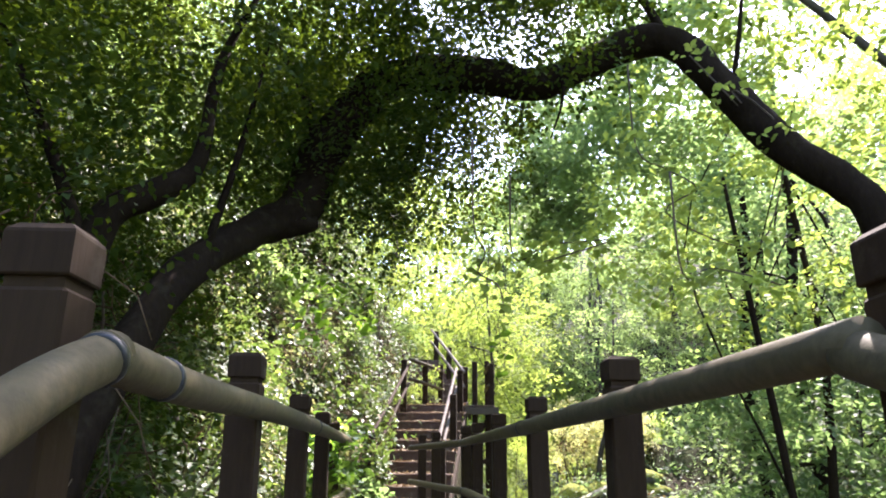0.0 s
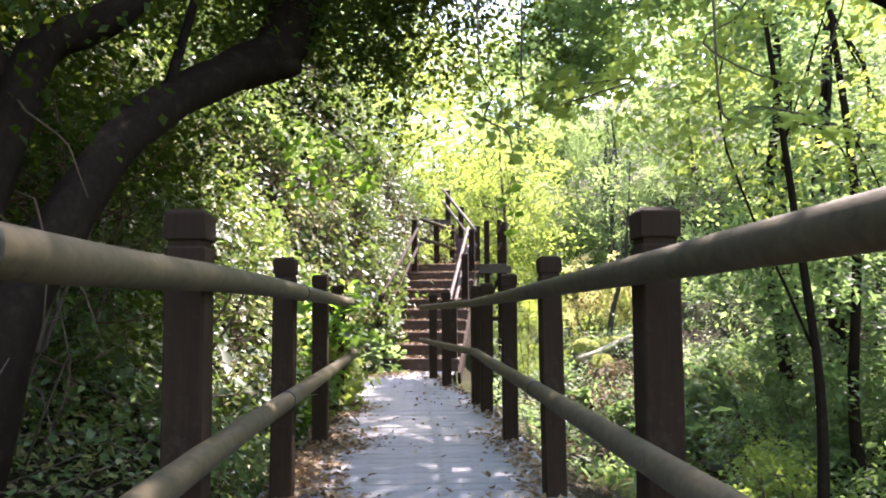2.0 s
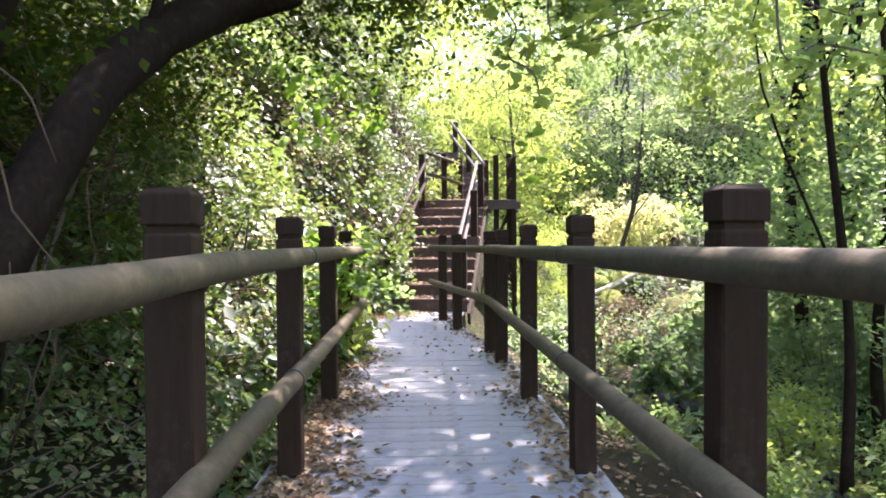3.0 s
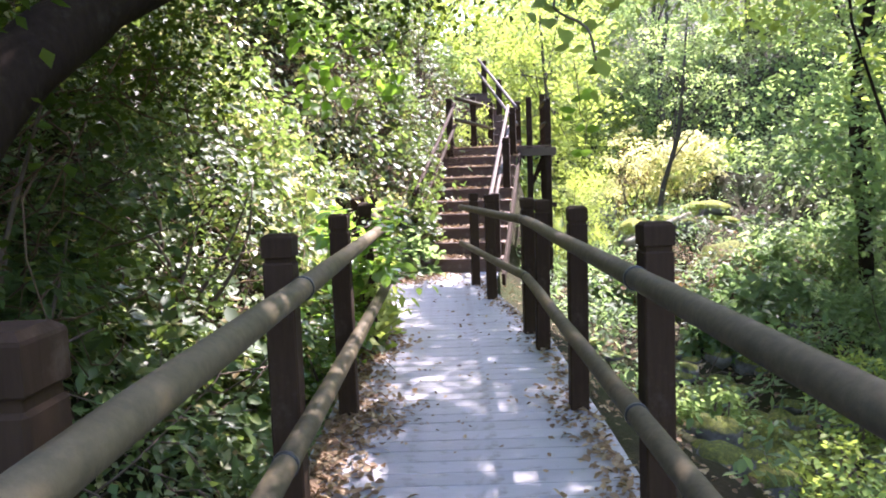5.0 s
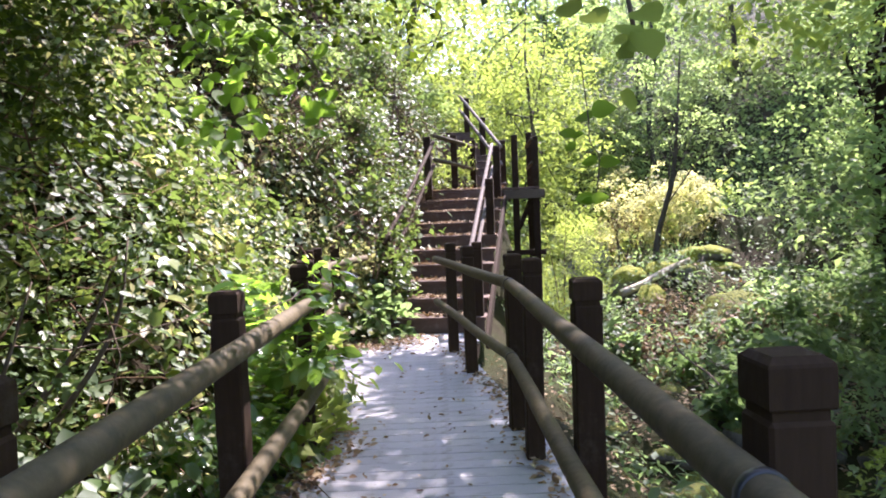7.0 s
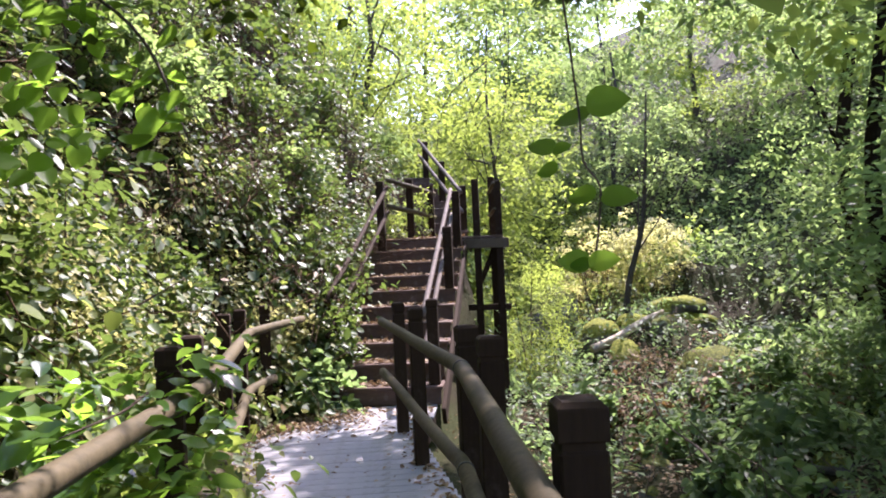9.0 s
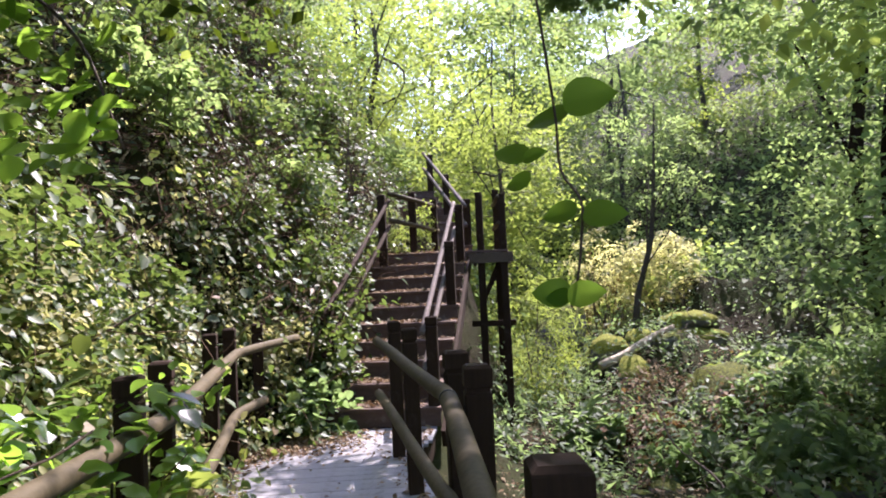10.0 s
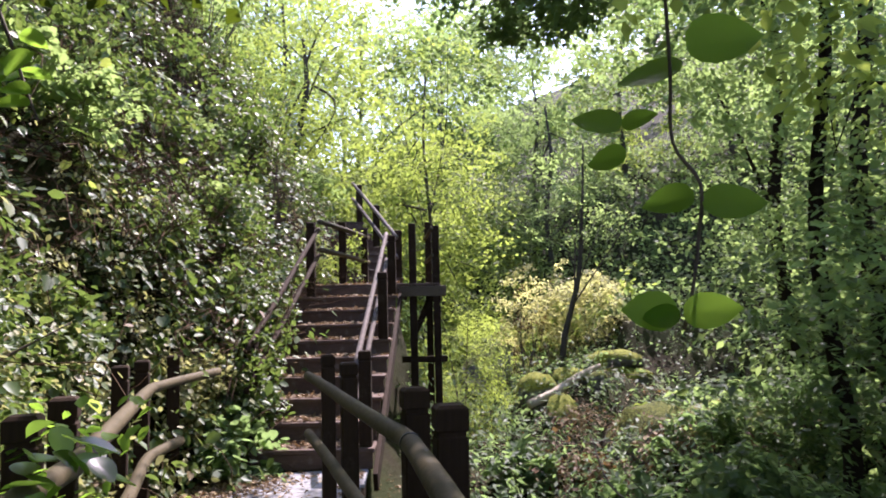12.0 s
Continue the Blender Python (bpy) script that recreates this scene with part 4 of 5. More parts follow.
cover(rng, 30000, (1.2, 8, 6, 24), lambda x, y: right_side(x, y) & ~stream(x, y) & (patch(x, y, 1.3, 3.0) + 0.9 * patch(x, y, 3.6, 1.0) > 0.05) & ((x > 3.9) | (y < 5.5) | (y > 12.5) | (patch(x, y, 2.5, 1.0) > 0.2)), 0.28, 0.14, M_BLUE, LANCE, "ferns", "blue-green ferns and shade plants along the stream", 0.5, 0.5, "ferns")
cover(rng, 2200, (3.4, 6.2, 14, 17.5), lambda x, y: patch(x, y, 1.1, 0.5) + 0.6 * patch(x, y, 4, 0.5) > 0.2, 0.35, 0.085, M_RED, OVATE, "autumn_plants", "reddish and yellow turning leaves on low plants", 0.6, 0.3)
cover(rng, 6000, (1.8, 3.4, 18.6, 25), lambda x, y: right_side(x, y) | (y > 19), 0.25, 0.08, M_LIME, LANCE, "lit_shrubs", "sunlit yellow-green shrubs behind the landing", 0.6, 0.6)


def make_shrub(label, centre, radii, n, r, k, size, mat, outline, seed, group="shrubs"):
    rng = np.random.default_rng(seed)
    x, y = centre
    z = float(height(x, y))
    shrub = thing("shrub", label, "shrub", group)
    cc = crown_centres(rng, (x, y, z + radii[2] * 0.9), radii, n, 0.5)
    cc[:, 2] = np.maximum(cc[:, 2], z + 0.1)
    for t in cc[rng.choice(n, min(9, n), replace=False)]:
        m = (np.array([x, y, z]) + t) / 2 + rng.normal(scale=0.1, size=3)
        put("stem", limb_mesh("stem", [(x + rng.normal() * 0.08, y + rng.normal() * 0.08, z - 0.1, 0.02), (*m, 0.013), (*t, 0.004)], M_TWIG, 5, 0.1, 4), shrub)
    P, N = sprays(rng, cc, rng.uniform(0.6, 1.3, n) * r, k, 0.45, 0.25)
    put("foliage", leaves("foliage", P, N, size * rng.uniform(0.6, 1.3, len(P)), mat, outline, 0.5, rng=rng), shrub)
    return shrub


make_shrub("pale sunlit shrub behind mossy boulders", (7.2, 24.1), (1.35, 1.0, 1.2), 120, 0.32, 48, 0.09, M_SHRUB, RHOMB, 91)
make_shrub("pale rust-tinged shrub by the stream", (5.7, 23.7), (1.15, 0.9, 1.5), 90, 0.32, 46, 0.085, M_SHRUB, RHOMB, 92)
make_shrub("rusty dead-leaved bush inside the pale shrubs", (5.3, 23.2), (0.7, 0.6, 1.2), 30, 0.28, 36, 0.07, M_RED, RHOMB, 89)
for label, x, y, r, h, mat, size, seed in [
        ("low plant with red autumn leaves", 3.65, 16.9, 0.45, 0.28, M_RED, 0.10, 171), ("low plant with reddish-brown leaves", 4.35, 16.6, 0.4, 0.25, M_RED, 0.10, 172),
        ("withered tan-leaved plant by the dark bank", 5.6, 16.2, 0.55, 0.32, M_DRY, 0.10, 173), ("yellow-leaved plant by the dark bank", 6.7, 16.4, 0.5, 0.25, M_PALE, 0.11, 174),
        ("tangle of withered brown stalks", 5.1, 18.2, 0.7, 0.5, M_DRY, 0.07, 175), ("yellow-green plant catching the sun", 6.6, 18.6, 0.5, 0.3, M_LIME, 0.12, 176)]:
    make_shrub(label, (x, y), (r, r, h), 30, 0.22, 26, size, mat, OVATE, seed, "autumn plants")
make_shrub("bright green shrub behind the landing posts", (3.0, 19.5), (0.9, 1.0, 1.5), 80, 0.35, 80, 0.075, M_LIME, LANCE, 93)
make_shrub("dark green shrub under the forest edge", (5.7, 11.0), (1.1, 1.0, 0.7), 70, 0.32, 60, 0.08, M_BLUE, OVATE, 94)
make_shrub("dark green shrub on the stream bank", (7.4, 15.2), (1.3, 1.0, 0.8), 80, 0.35, 60, 0.085, M_BLUE, OVATE, 95)
make_shrub("leafy shrub beside the near stream", (4.6, 7.2), (0.8, 0.8, 0.6), 45, 0.3, 50, 0.075, M_GREEN, OVATE, 96)
make_shrub("low shrub over the stair foot", (-0.68, 12.95), (0.45, 0.5, 0.5), 50, 0.2, 22, 0.115, M_BLUE, BROAD, 97)
make_shrub("creeper shrub hanging over the stair railing", (-0.85, 14.6), (0.5, 0.8, 0.85), 46, 0.25, 44, 0.08, M_IVY, OVATE, 98)
make_shrub("bright sapling with star-shaped leaves beside a post", (-0.95, 8.4), (0.34, 0.55, 0.66), 24, 0.22, 24, 0.135, M_LIME, MAPLE, 99)
make_shrub("leafy plants rooted behind the railing", (-1.05, 7.6), (0.38, 0.75, 0.52), 40, 0.22, 22, 0.08, M_GLOSS, BROAD, 100)
rng = np.random.default_rng(103)
for label, mat, n in (("creeper with broad glossy green leaves trailing over the railing", M_GLOSS, 20), ("bright yellow-green creeper trailing over the railing", M_VINE, 13)):
    cs = np.stack([rng.uniform(-1.0, -0.45, n), rng.uniform(6.95, 8.7, n), np.zeros(n)], 1)
    cs[:, 2] = rng.uniform(0.72, 1.19, n) + 0.06 * (mat is M_VINE)
    creeper = thing("creeper", label, "creeper", "railing creepers")
    put("stem", limb_mesh("stem", [(-0.95, 8.2, -0.45, 0.008), (-0.8, 8.0, 0.5, 0.007), (-0.66, 7.7, 1.08, 0.006), (-0.62, 7.2, 1.12, 0.005), (-0.7, 6.95, 1.1, 0.003)], M_TWIG, 5, 0.1, 5), creeper)
    P, N = sprays(rng, cs, 0.17, 13, 0.3, 0.25)
    put("foliage", leaves("foliage", P, N, (0.11 if mat is M_GLOSS else 0.08) * rng.uniform(0.6, 1.25, len(P)), mat, BROAD if mat is M_GLOSS else OVATE, 0.5, rng=rng), creeper)
make_shrub("ivy mass beside the stair stringer", (-0.62, 13.7), (0.32, 0.5, 0.75), 40, 0.22, 40, 0.08, M_IVY, OVATE, 104)
make_shrub("ivy mass hiding the stair railing", (-0.95, 15.8), (0.4, 0.8, 1.2), 60, 0.25, 44, 0.075, M_IVY, OVATE, 105)
for i, (x, y, r, h) in enumerate([(-1.5, 21.8, 0.9, 0.7), (-2.3, 19.8, 0.9, 0.6), (-1.9, 17.9, 0.7, 0.6), (-2.5, 15.8, 0.9, 0.6), (-1.75, 14.5, 0.6, 0.5), (-2.7, 13.3, 0.9, 0.6), (-3.1, 11.3, 0.9, 0.6), (-2.2, 12.0, 0.6, 0.5), (-1.5, 16.4, 0.6, 0.5), (-3.3, 14.8, 0.9, 0.7), (-1.3, 19.4, 0.7, 0.7), (-2.7, 23.4, 1.2, 0.9), (-3.4, 17.2, 1.0, 0.7), (-3.3, 20.6, 1.0, 0.8), (-0.4, 23.6, 1.0, 0.7)]):
    make_shrub("creeper-grown cushion of leaves on the steep bank", (x, y), (r, r * 1.2, h), 46, 0.26, 44, (0.085, 0.075, 0.11)[i % 3], (M_IVY, M_IVY, M_GREEN)[i % 3], OVATE, 120 + i, "bank cushions")
for i, (x, y, r, h) in enumerate([(5.2, 13.4, 0.7, 0.45), (6.6, 13.6, 0.8, 0.55), (4.4, 14.9, 0.6, 0.4), (6.0, 15.6, 0.8, 0.5), (4.0, 12.3, 0.5, 0.4), (7.6, 18.9, 0.9, 0.6), (3.3, 16.6, 0.5, 0.4)]):
    make_shrub("low shade plants with broad blue-green leaves", (x, y), (r, r, h), 34, 0.24, 30, 0.13, M_BLUE, BROAD, 140 + i, "stream bank plants")
for i, (x, y, r, h) in enumerate([(-0.75, 18.9, 0.9, 1.5), (-1.7, 18.0, 1.0, 1.3), (-0.95, 21.0, 0.9, 1.6), (-2.3, 16.6, 1.0, 1.2), (-1.35, 17.1, 0.7, 1.0), (-2.7, 14.6, 1.0, 1.1), (-3.2, 12.8, 1.0, 1.2), (-3.5, 10.8, 1.1, 1.2), (-2.6, 19.4, 1.1, 1.4), (-2.4, 22.0, 1.2, 1.6), (-4.2, 12.0, 1.2, 1.2), (-4.4, 9.6, 1.2, 1.3)]):
    make_shrub("tall creeper-hung thicket of brown stems and green leaves", (x, y), (r, r * 1.1, h), 24 if y > 14 else 44, 0.26, 24, (0.095, 0.11)[i % 2], M_IVY, OVATE, 160 + i, "bank cushions")
for i, (x, y, r, h) in enumerate([(2.35, 6.3, 0.4, 0.3), (2.9, 7.3, 0.45, 0.32), (3.5, 6.4, 0.5, 0.4), (2.3, 8.4, 0.32, 0.26), (3.7, 8.1, 0.45, 0.36), (3.0, 5.3, 0.45, 0.34), (2.0, 5.2, 0.35, 0.25), (4.3, 9.6, 0.5, 0.4)]):
    make_shrub("low fresh green plant rooted between the stream stones", (x, y), (r, r, h), 30, 0.22, 30, 0.062, (M_GREEN, M_LIME)[i % 3 == 1], OVATE, 180 + i, "stream bank plants")
make_shrub("pale leafy shrub at the stair foot", (-1.12, 13.15), (0.36, 0.45, 0.5), 44, 0.2, 34, 0.075, M_PALE, OVATE, 150)
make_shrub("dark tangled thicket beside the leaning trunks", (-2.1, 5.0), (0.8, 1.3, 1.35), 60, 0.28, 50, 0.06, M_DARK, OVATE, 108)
make_shrub("glossy leafy thicket below the bank", (-2.0, 6.9), (0.6, 0.9, 0.9), 60, 0.28, 60, 0.05, M_IVY, OVATE, 109)
make_shrub("low green bush behind the first railing post", (-1.8, 2.4), (0.6, 1.0, 0.6), 26, 0.28, 40, 0.07, M_IVY, OVATE, 110)
make_shrub("green weeds growing onto the deck edge", (-0.74, 6.85), (0.2, 0.4, 0.13), 14, 0.14, 14, 0.07, M_GREEN, BROAD, 107)
make_shrub("green weeds at the deck edge", (-0.82, 9.4), (0.18, 0.6, 0.14), 16, 0.16, 26, 0.07, M_GREEN, OVATE, 101)
make_shrub("hazel-like bush on the bank behind the railing", (-2.0, 9.6), (0.8, 1.0, 0.7), 70, 0.3, 70, 0.06, M_IVY, OVATE, 102)

rng = np.random.default_rng(119)
stair_ivy = thing("creeper", "ivy strands covering the stair rail and its post", "creeper", "railing creepers")
ss = np.concatenate([rng.uniform(0.2, 0.8, 14), rng.uniform(1.0, 2.7, 60)])
cs = np.array([stair(s, -0.86 + rng.normal() * 0.12, 0.2 + s * RISE / RUN + rng.uniform(0.25, 1.15)) for s in ss])
put("stem", limb_mesh("stem", [(*stair(0.5, -1.1, -0.2), 0.01), (*stair(0.8, -0.85, 0.9), 0.009), (*stair(2.0, -0.75, 1.9), 0.007), (*stair(3.0, -0.72, 2.4), 0.004)], M_TWIG, 5, 0.1, 5), stair_ivy)
P, N = sprays(rng, cs, 0.2, 26, 0.4, 0.3)
put("foliage", leaves("foliage", P, N, 0.075 * rng.uniform(0.6, 1.3, len(P)), M_IVY, OVATE, 0.6, rng=rng), stair_ivy)

land_leaves = thing("creeper", "sunlit yellow-green leaves growing through the landing rail", "creeper", "railing creepers")
cs = np.array([stair(rng.uniform(4.75, 5.5), rng.uniform(-0.85, 0.02), LAND_Z + rng.uniform(0.05, 0.85)) for _ in range(34)])
put("stem", limb_mesh("stem", [(*stair(5.2, -1.05, 0.9), 0.012), (*stair(5.1, -0.9, 2.2), 0.01), (*stair(5.1, -0.4, 2.7), 0.007), (*stair(5.2, -0.1, 2.9), 0.004)], M_TWIG, 5, 0.1, 5), land_leaves)
P, N = sprays(rng, cs, 0.17, 34, 0.5, 0.4)
put("foliage", leaves("foliage", P, N, 0.06 * rng.uniform(0.6, 1.3, len(P)), M_LIME, OVATE, 0.6, rng=rng), land_leaves)

# overhanging branch of round leaves
rng = np.random.default_rng(120)
bough = thing("hanging_branch", "overhanging twig of broad round green leaves by the bank", "branch", "hanging branches")
put("stem", limb_mesh("stem", [(-1.9, 7.6, 3.6, 0.012), (-1.0, 7.3, 2.8, 0.009), (-0.5, 7.1, 2.4, 0.006), (-0.3, 7.0, 2.0, 0.003)], M_TWIG, 5, 0.1, 6), bough)
cs = np.array([(-0.9, 7.3, 2.6), (-0.7, 7.2, 2.45), (-0.5, 7.15, 2.3), (-0.38, 7.0, 2.1), (-0.75, 7.2, 2.15), (-0.95, 7.4, 2.3), (-0.6, 7.1, 2.55), (-1.02, 7.3, 2.5), (-1.15, 7.4, 2.65), (-0.88, 7.25, 2.02), (-1.1, 7.4, 2.15), (-0.8, 7.2, 2.4)])
P, N = sprays(rng, cs, 0.17, 10, 0.3, 0.3)
N[:, 1] -= 0.7
for p, q in zip(P, N):
    put("leaf", leaves("leaf", [p], [q], 0.092 * rng.uniform(0.75, 1.2), M_VINE, BROAD, 0.6, rng=rng), bough)

# vine with large leaves that hangs beside the boardwalk
vine = thing("hanging_vine", "thin vine with large translucent green leaves hanging free", "vine")
VINE_LEAVES = [
    ((0.771, 6.225, 1.883), (-0.39, -0.45, 0.58), (-0.89, 0.46, 0.17), 0.088),
    ((0.752, 6.178, 1.891), (-0.46, -0.68, 0.24), (0.89, -0.46, 0.14), 0.088),
    ((0.706, 6.275, 1.817), (-0.13, -0.65, 0.55), (-0.89, 0.46, 0.34), 0.070),
    ((0.69, 6.237, 1.807), (-0.65, -0.54, 0.43), (0.89, -0.46, 0.17), 0.046),
    ((0.707, 6.267, 1.775), (-0.46, -0.64, 0.46), (-0.89, 0.46, 0.12), 0.056),
    ((0.777, 6.225, 1.713), (-0.36, -0.84, 0.59), (-0.89, 0.46, 0.00), 0.065),
    ((0.786, 6.223, 1.705), (-0.33, -0.92, 0.63), (0.89, -0.46, 0.02), 0.079),
    ((0.773, 6.278, 1.567), (-0.22, -0.85, 0.36), (-0.89, 0.46, -0.00), 0.074),
    ((0.767, 6.26, 1.562), (-0.39, -0.59, 0.61), (-0.44, 0.23, 0.06), 0.051),
    ((0.751, 6.221, 1.566), (-0.48, -0.79, 0.44), (0.89, -0.46, 0.07), 0.070),
]
put("stem", limb_mesh("stem", [(0.692, 6.115, 2.092, 0.0025), (0.72, 6.174, 1.966, 0.0025), (0.739, 6.208, 1.86, 0.0025), (0.748, 6.229, 1.775, 0.0025), (0.779, 6.223, 1.721, 0.0025), (0.778, 6.232, 1.655, 0.0025), (0.77, 6.24, 1.588, 0.0025), (0.758, 6.246, 1.536, 0.0025)], M_TWIG, 5, 0.1, 4), vine)
for p, q, tip, s in VINE_LEAVES:
    put("leaf", leaves("leaf", [np.array(p) + (-0.006, 0, -0.009)], [q], s, M_VINE, BROAD, 0.35, 0.12, rng, [tip]), vine)

# bare twigs and creeper stems on the bank
rng = np.random.default_rng(130)


def twig_bundle(name, label, starts, lengths, r, mat, down=0.0, bend=0.35, lift=0.0):
    verts, faces = [], []
    for (x, y, z), L in zip(starts, lengths):
        d = rng.normal(size=3)
        d[2] = d[2] * 0.6 + lift - down
        d /= np.linalg.norm(d)
        p = np.array([x, y, z])
        line = [p]
        for _ in range(4):
            d = d + rng.normal(scale=bend, size=3) + np.array([0, 0, -0.06])
            d /= np.linalg.norm(d)
            p = p + d * L / 4
            line.append(p)
        v, f = tube_data(line, np.linspace(r, r * 0.35, 5), 3)
        k = len(verts)
        verts += v
        faces += [tuple(i + k for i in q) for q in f]
    return thing(name, label, "twigs", kind="stuff", data=mesh_of(name, verts, faces, mat, True))


x, y = scatter(rng, 1300, -5, 0.2, 7, 20, lambda x, y: far_bank(x, y))
off = rng.uniform(0.1, 0.5, len(x))
nn = surface_normal(x, y)
P = np.stack([x, y, height(x, y)], 1) + nn * off[:, None]
x, y = scatter(rng, 5600, -3.8, 0.3, 9.5, 20.5, lambda x, y: far_bank(x, y) & (left_of(x, y) > np.where(y < 13.2, 1.2, 0.5)) & (patch(x, y, 0.7, 1.0) > -0.3 - 0.4 * (y > 13)))
Q = np.stack([x, y, height(x, y)], 1) + surface_normal(x, y) * rng.uniform(0.15, 0.85, len(x))[:, None]
twig_bundle("dead_vines", "brown mat of dead vines hanging on the bank", Q, rng.uniform(0.4, 1.2, len(Q)), 0.007, M_TWIG_RED, 0.6, 0.5)
twig_bundle("bank_twigs", "tangle of bare brown creeper stems on the bank", P, rng.uniform(0.4, 1.4, len(P)), 0.007, M_TWIG_RED, 0.3)
x, y = scatter(rng, 520, -5, -1.5, 0.5, 7.5, near_left)
P = np.stack([x, y, height(x, y) + 0.2], 1)
xx, yy = scatter(rng, 380, -3.4, -1.65, 3.2, 7.6, near_left)
Q = np.stack([xx, yy, height(xx, yy) + rng.uniform(0.3, 2.0, len(xx))], 1)
twig_bundle("dead_creepers", "hanging brown tangle of dead creepers beside the boardwalk", Q, rng.uniform(0.4, 1.1, len(Q)), 0.007, M_TWIG_RED, 0.5, 0.45)
twig_bundle("left_brush", "dead brushwood among plants beside the boardwalk", P, rng.uniform(0.5, 1.6, len(P)), 0.008, M_TWIG, -0.2)
x, y = scatter(rng, 500, 2, 9, 6, 24, right_side)
P = np.stack([x, y, height(x, y) + 0.1], 1)
P = P[::3]
twig_bundle("stream_brush", "dead twigs and brushwood by the stream", P, rng.uniform(0.5, 1.8, len(P)), 0.010, M_TWIG, -0.3)

# ---- stream bed ----


def boulder(label, x, y, size, seed, sink=0.35, z=None, fine=3, mat=M_ROCK):
    rng = np.random.default_rng(seed)
    bm = bmesh.new()
    bmesh.ops.create_icosphere(bm, subdivisions=fine, radius=1.0)
    q = Vector(rng.uniform(-50, 50, 3))
    for v in bm.verts:
        c = v.co.copy()
        k = 1 + 0.42 * noise.noise(c * 1.1 + q) + 0.26 * abs(noise.noise(c * 2.2 + q)) + 0.08 * noise.noise(c * 6 + q)
        v.co = Vector((c.x * size[0], c.y * size[1], c.z * size[2])) * k
    for f in bm.faces:
        f.smooth = True
    me = bpy.data.meshes.new("boulder")
    bm.to_mesh(me)
    bm.free()
    me.materials.append(mat)
    base = float(height(x, y)) if z is None else z
    return thing("boulder", label, "rock", "stream boulders", at=pose(x, y, base + size[2] * (1 - 2 * sink) * 0.6, 0, 0, rng.uniform(0, 360)), data=me)


rng = np.random.default_rng(140)
boulder("large moss-capped boulder among shrubs", 6.95, 21.55, (0.62, 0.5, 0.30), 1, z=0.27, mat=M_MOSS)
boulder("large moss-covered boulder under another boulder", 6.85, 21.3, (0.85, 0.7, 0.46), 2, z=-0.25, mat=M_MOSS)
boulder("yellow-green moss-topped boulder by the stream", 4.7, 20.4, (0.46, 0.42, 0.40), 3, z=-0.25, mat=M_MOSS)
boulder("mossy boulder half buried in the bank", 5.75, 20.9, (0.6, 0.5, 0.35), 4, z=-0.1, mat=M_MOSS)
boulder("slanting mossy rock under the fallen log", 5.0, 19.4, (0.7, 0.35, 0.34), 10, z=-0.55, mat=M_MOSS)
boulder("pale rounded stone beside the fallen log", 6.0, 20.2, (0.28, 0.25, 0.2), 11, z=0.0)
boulder("tall dark rock beside the pale shrub", 4.1, 22.7, (0.75, 0.6, 1.0), 12)
boulder("dark rock with a shaded face", 6.2, 17.8, (1.2, 0.9, 0.7), 5)
boulder("dark rock with moss streaks", 7.6, 17.2, (1.1, 0.9, 0.6), 6)
boulder("moss-covered boulder under the railing", 2.75, 10.2, (0.42, 0.38, 0.25), 7)
boulder("broad green mossy boulder in the stream bed", 3.3, 9.2, (0.40, 0.34, 0.26), 8)
for i in range(190):
    y = rng.triangular(6, 9.0, 14.5)
    x = 3.0 + 0.12 * (y - 8) + rng.normal() * 0.75
    if x < 1.8:
        continue
    s = rng.uniform(0.07, 0.21)
    boulder("rounded stone in the stream bed" if s < 0.2 else "mossy stone in the stream bed", x, y, (s * rng.uniform(0.9, 1.4), s, s * rng.uniform(0.5, 0.8)), 300 + i, fine=2)
thing("fallen_log", "bleached fallen log lying across mossy stones", "log", data=limb_mesh("fallen_log", [(4.2, 19.2, -0.25, 0.085), (4.9, 19.6, -0.05, 0.09), (5.6, 20.1, 0.2, 0.075), (6.2, 20.5, 0.36, 0.05)], M_LOG, 10, 0.2, 5))
thing("fallen_branch", "thin dead branch leaning over the stream bank", "branch", data=limb_mesh("fallen_branch", [(3.7, 11.9, -1.3, 0.017), (3.75, 12.7, -0.75, 0.015), (3.5, 13.4, -0.45, 0.012), (3.55, 14.1, 0.0, 0.007)], M_TWIG, 7, 0.2, 5))

# ---- leaf litter ----


def litter(name, label, x, y, z, size):
    n = len(x)
    N = np.array([0, 0, 1.0]) + rng.normal(scale=0.35, size=(n, 3))
    P = np.stack([x, y, z + rng.uniform(0.004, 0.02, n)], 1)
    return thing(name, label, "leaf litter", kind="stuff", data=leaves(name, P, N, size * rng.uniform(0.5, 1.3, n), M_DRY, OVATE, 0.0, 0.35, rng))


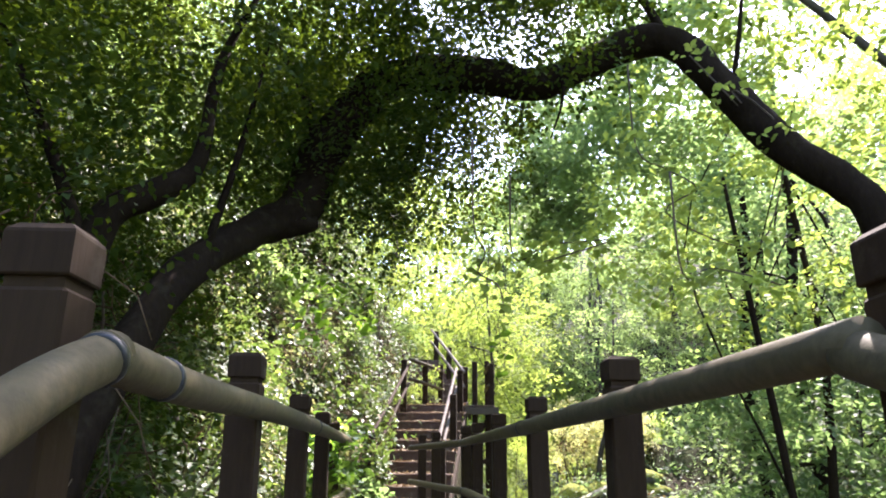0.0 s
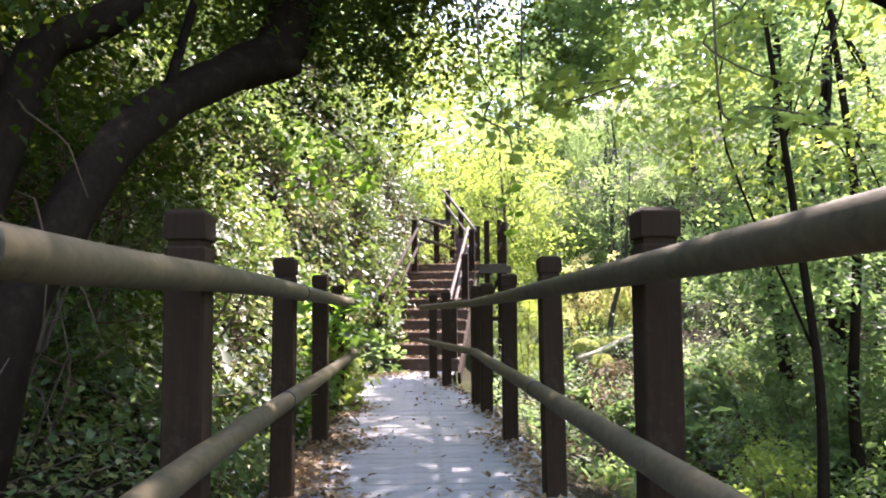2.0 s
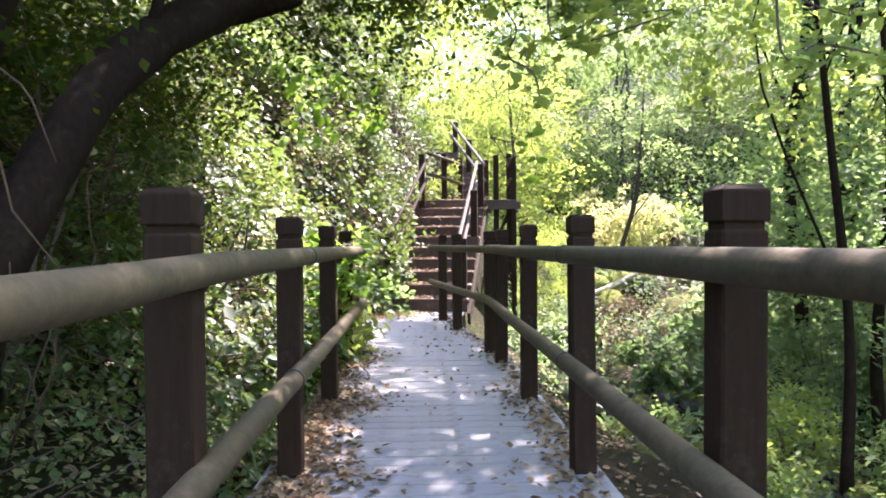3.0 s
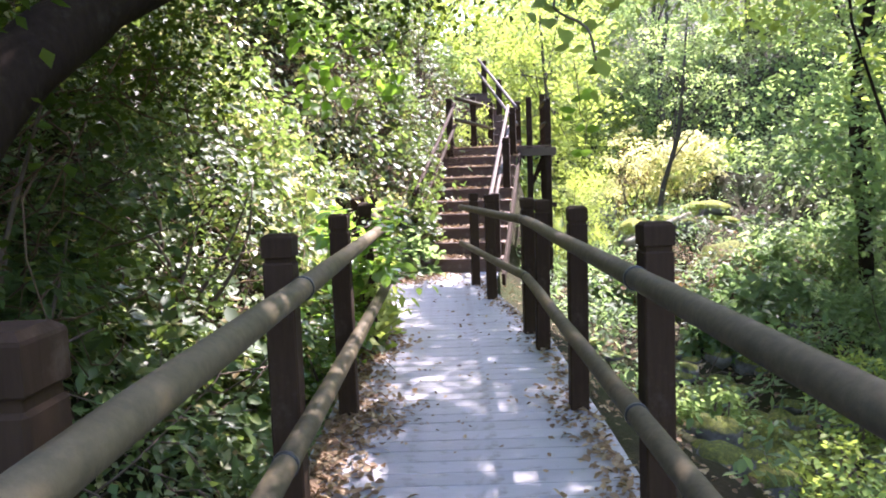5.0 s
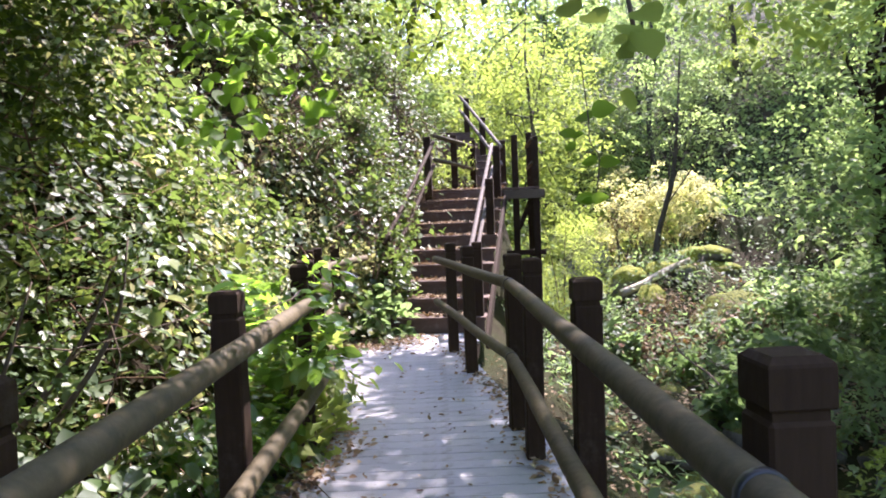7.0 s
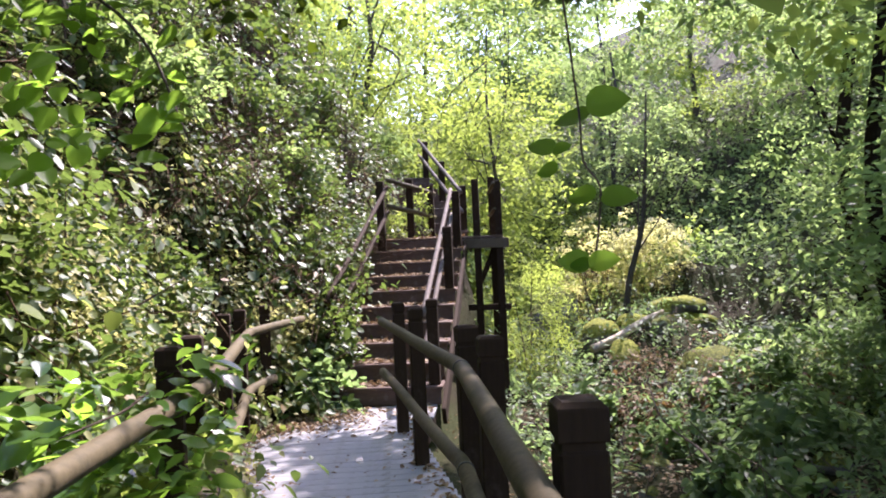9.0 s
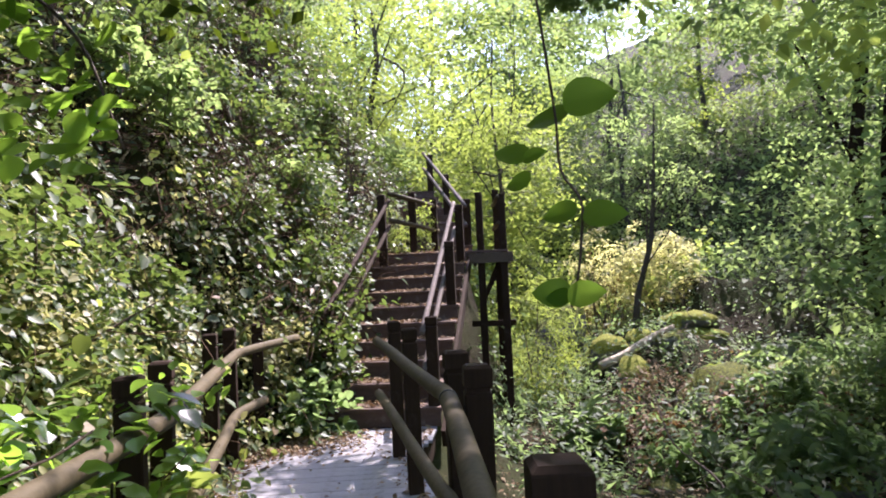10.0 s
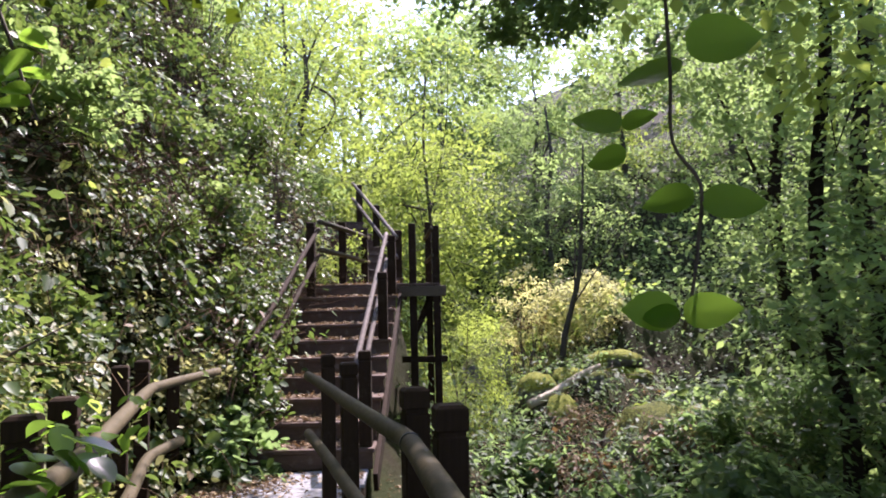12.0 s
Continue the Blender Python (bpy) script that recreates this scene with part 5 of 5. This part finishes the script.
y = np.concatenate([rng.uniform(1.4, 12.9, 5200), rng.uniform(2.2, 6.6, 2400)])
side = rng.random(len(y)) < 0.80
drift = np.abs(rng.normal(scale=0.17, size=len(y))) * (0.6 + 0.6 * np.sin(1.7 * y) ** 2) * np.where(y < 6.6, 1.25, 1.0)
x = np.where(side, deck_left(y) + 0.03 + drift, deck_right(y) - 0.03 - drift * 0.75)
litter("deck_litter", "dry brown leaves gathered along the deck edges", x, y, np.zeros_like(x), 0.05)
y, x = rng.uniform(1.4, 12.9, 260), rng.uniform(-0.7, 0.7, 260)
litter("scattered_leaves", "single dry leaves scattered on the deck", x, y, np.zeros_like(x), 0.045)
y = rng.normal(12.45, 0.35, 1500)
x = -0.55 + np.abs(rng.normal(scale=0.45, size=1500)) - 0.4 + (12.6 - y) * -0.2
ok = (y < 13.0) & (x < deck_right(y)) & (x > deck_left(y))
litter("foot_litter", "drift of dry leaves at the foot of the stairs", x[ok], y[ok], np.zeros(ok.sum()), 0.055)
s = rng.uniform(0, STEPS * RUN + 1.2, 5200)
r = np.clip(rng.normal(-0.12, 0.33, len(s)), -0.66, 0.66)
k = np.minimum((s / RUN).astype(int), STEPS - 1)
s = np.where(k < STEPS - 1, k * RUN + 0.03 + (s - k * RUN) * 0.86, s)
xy = S0 + s[:, None] * S_ALONG + r[:, None] * S_RIGHT
litter("step_litter", "pale dry leaves lying thickly on the stair treads", xy[:, 0], xy[:, 1], (k + 1) * RISE, 0.06)
x, y = scatter(rng, 11000, -3.5, 5, 1, 14, lambda x, y: (x > corridor(y)[1] + 0.2) | (x < corridor(y)[0]))
litter("ground_litter", "brown leaf litter on the forest floor", x, y, height(x, y), 0.06)

x, y = scatter(rng, 6000, 2, 8.5, 11, 21, right_side)
litter("bank_litter", "brown leaf litter between plants on the stream bank", x, y, height(x, y), 0.075)

# ---- deck boards, each a piece of the deck ----
rng = np.random.default_rng(150)
PITCH = 0.145
for i in range(80):
    y0 = 1.375 + i * PITCH
    yc = y0 + PITCH / 2
    a, b = float(deck_left(yc)), float(deck_right(yc))
    me = box_mesh("plank", (b - a, PITCH - 0.0035, 0.032), M_DECK, 0.003, ((a + b) / 2, 0, 0))
    put("plank", me, deck, at=pose(0, yc, -0.016 + rng.uniform(-0.0012, 0.0012)))
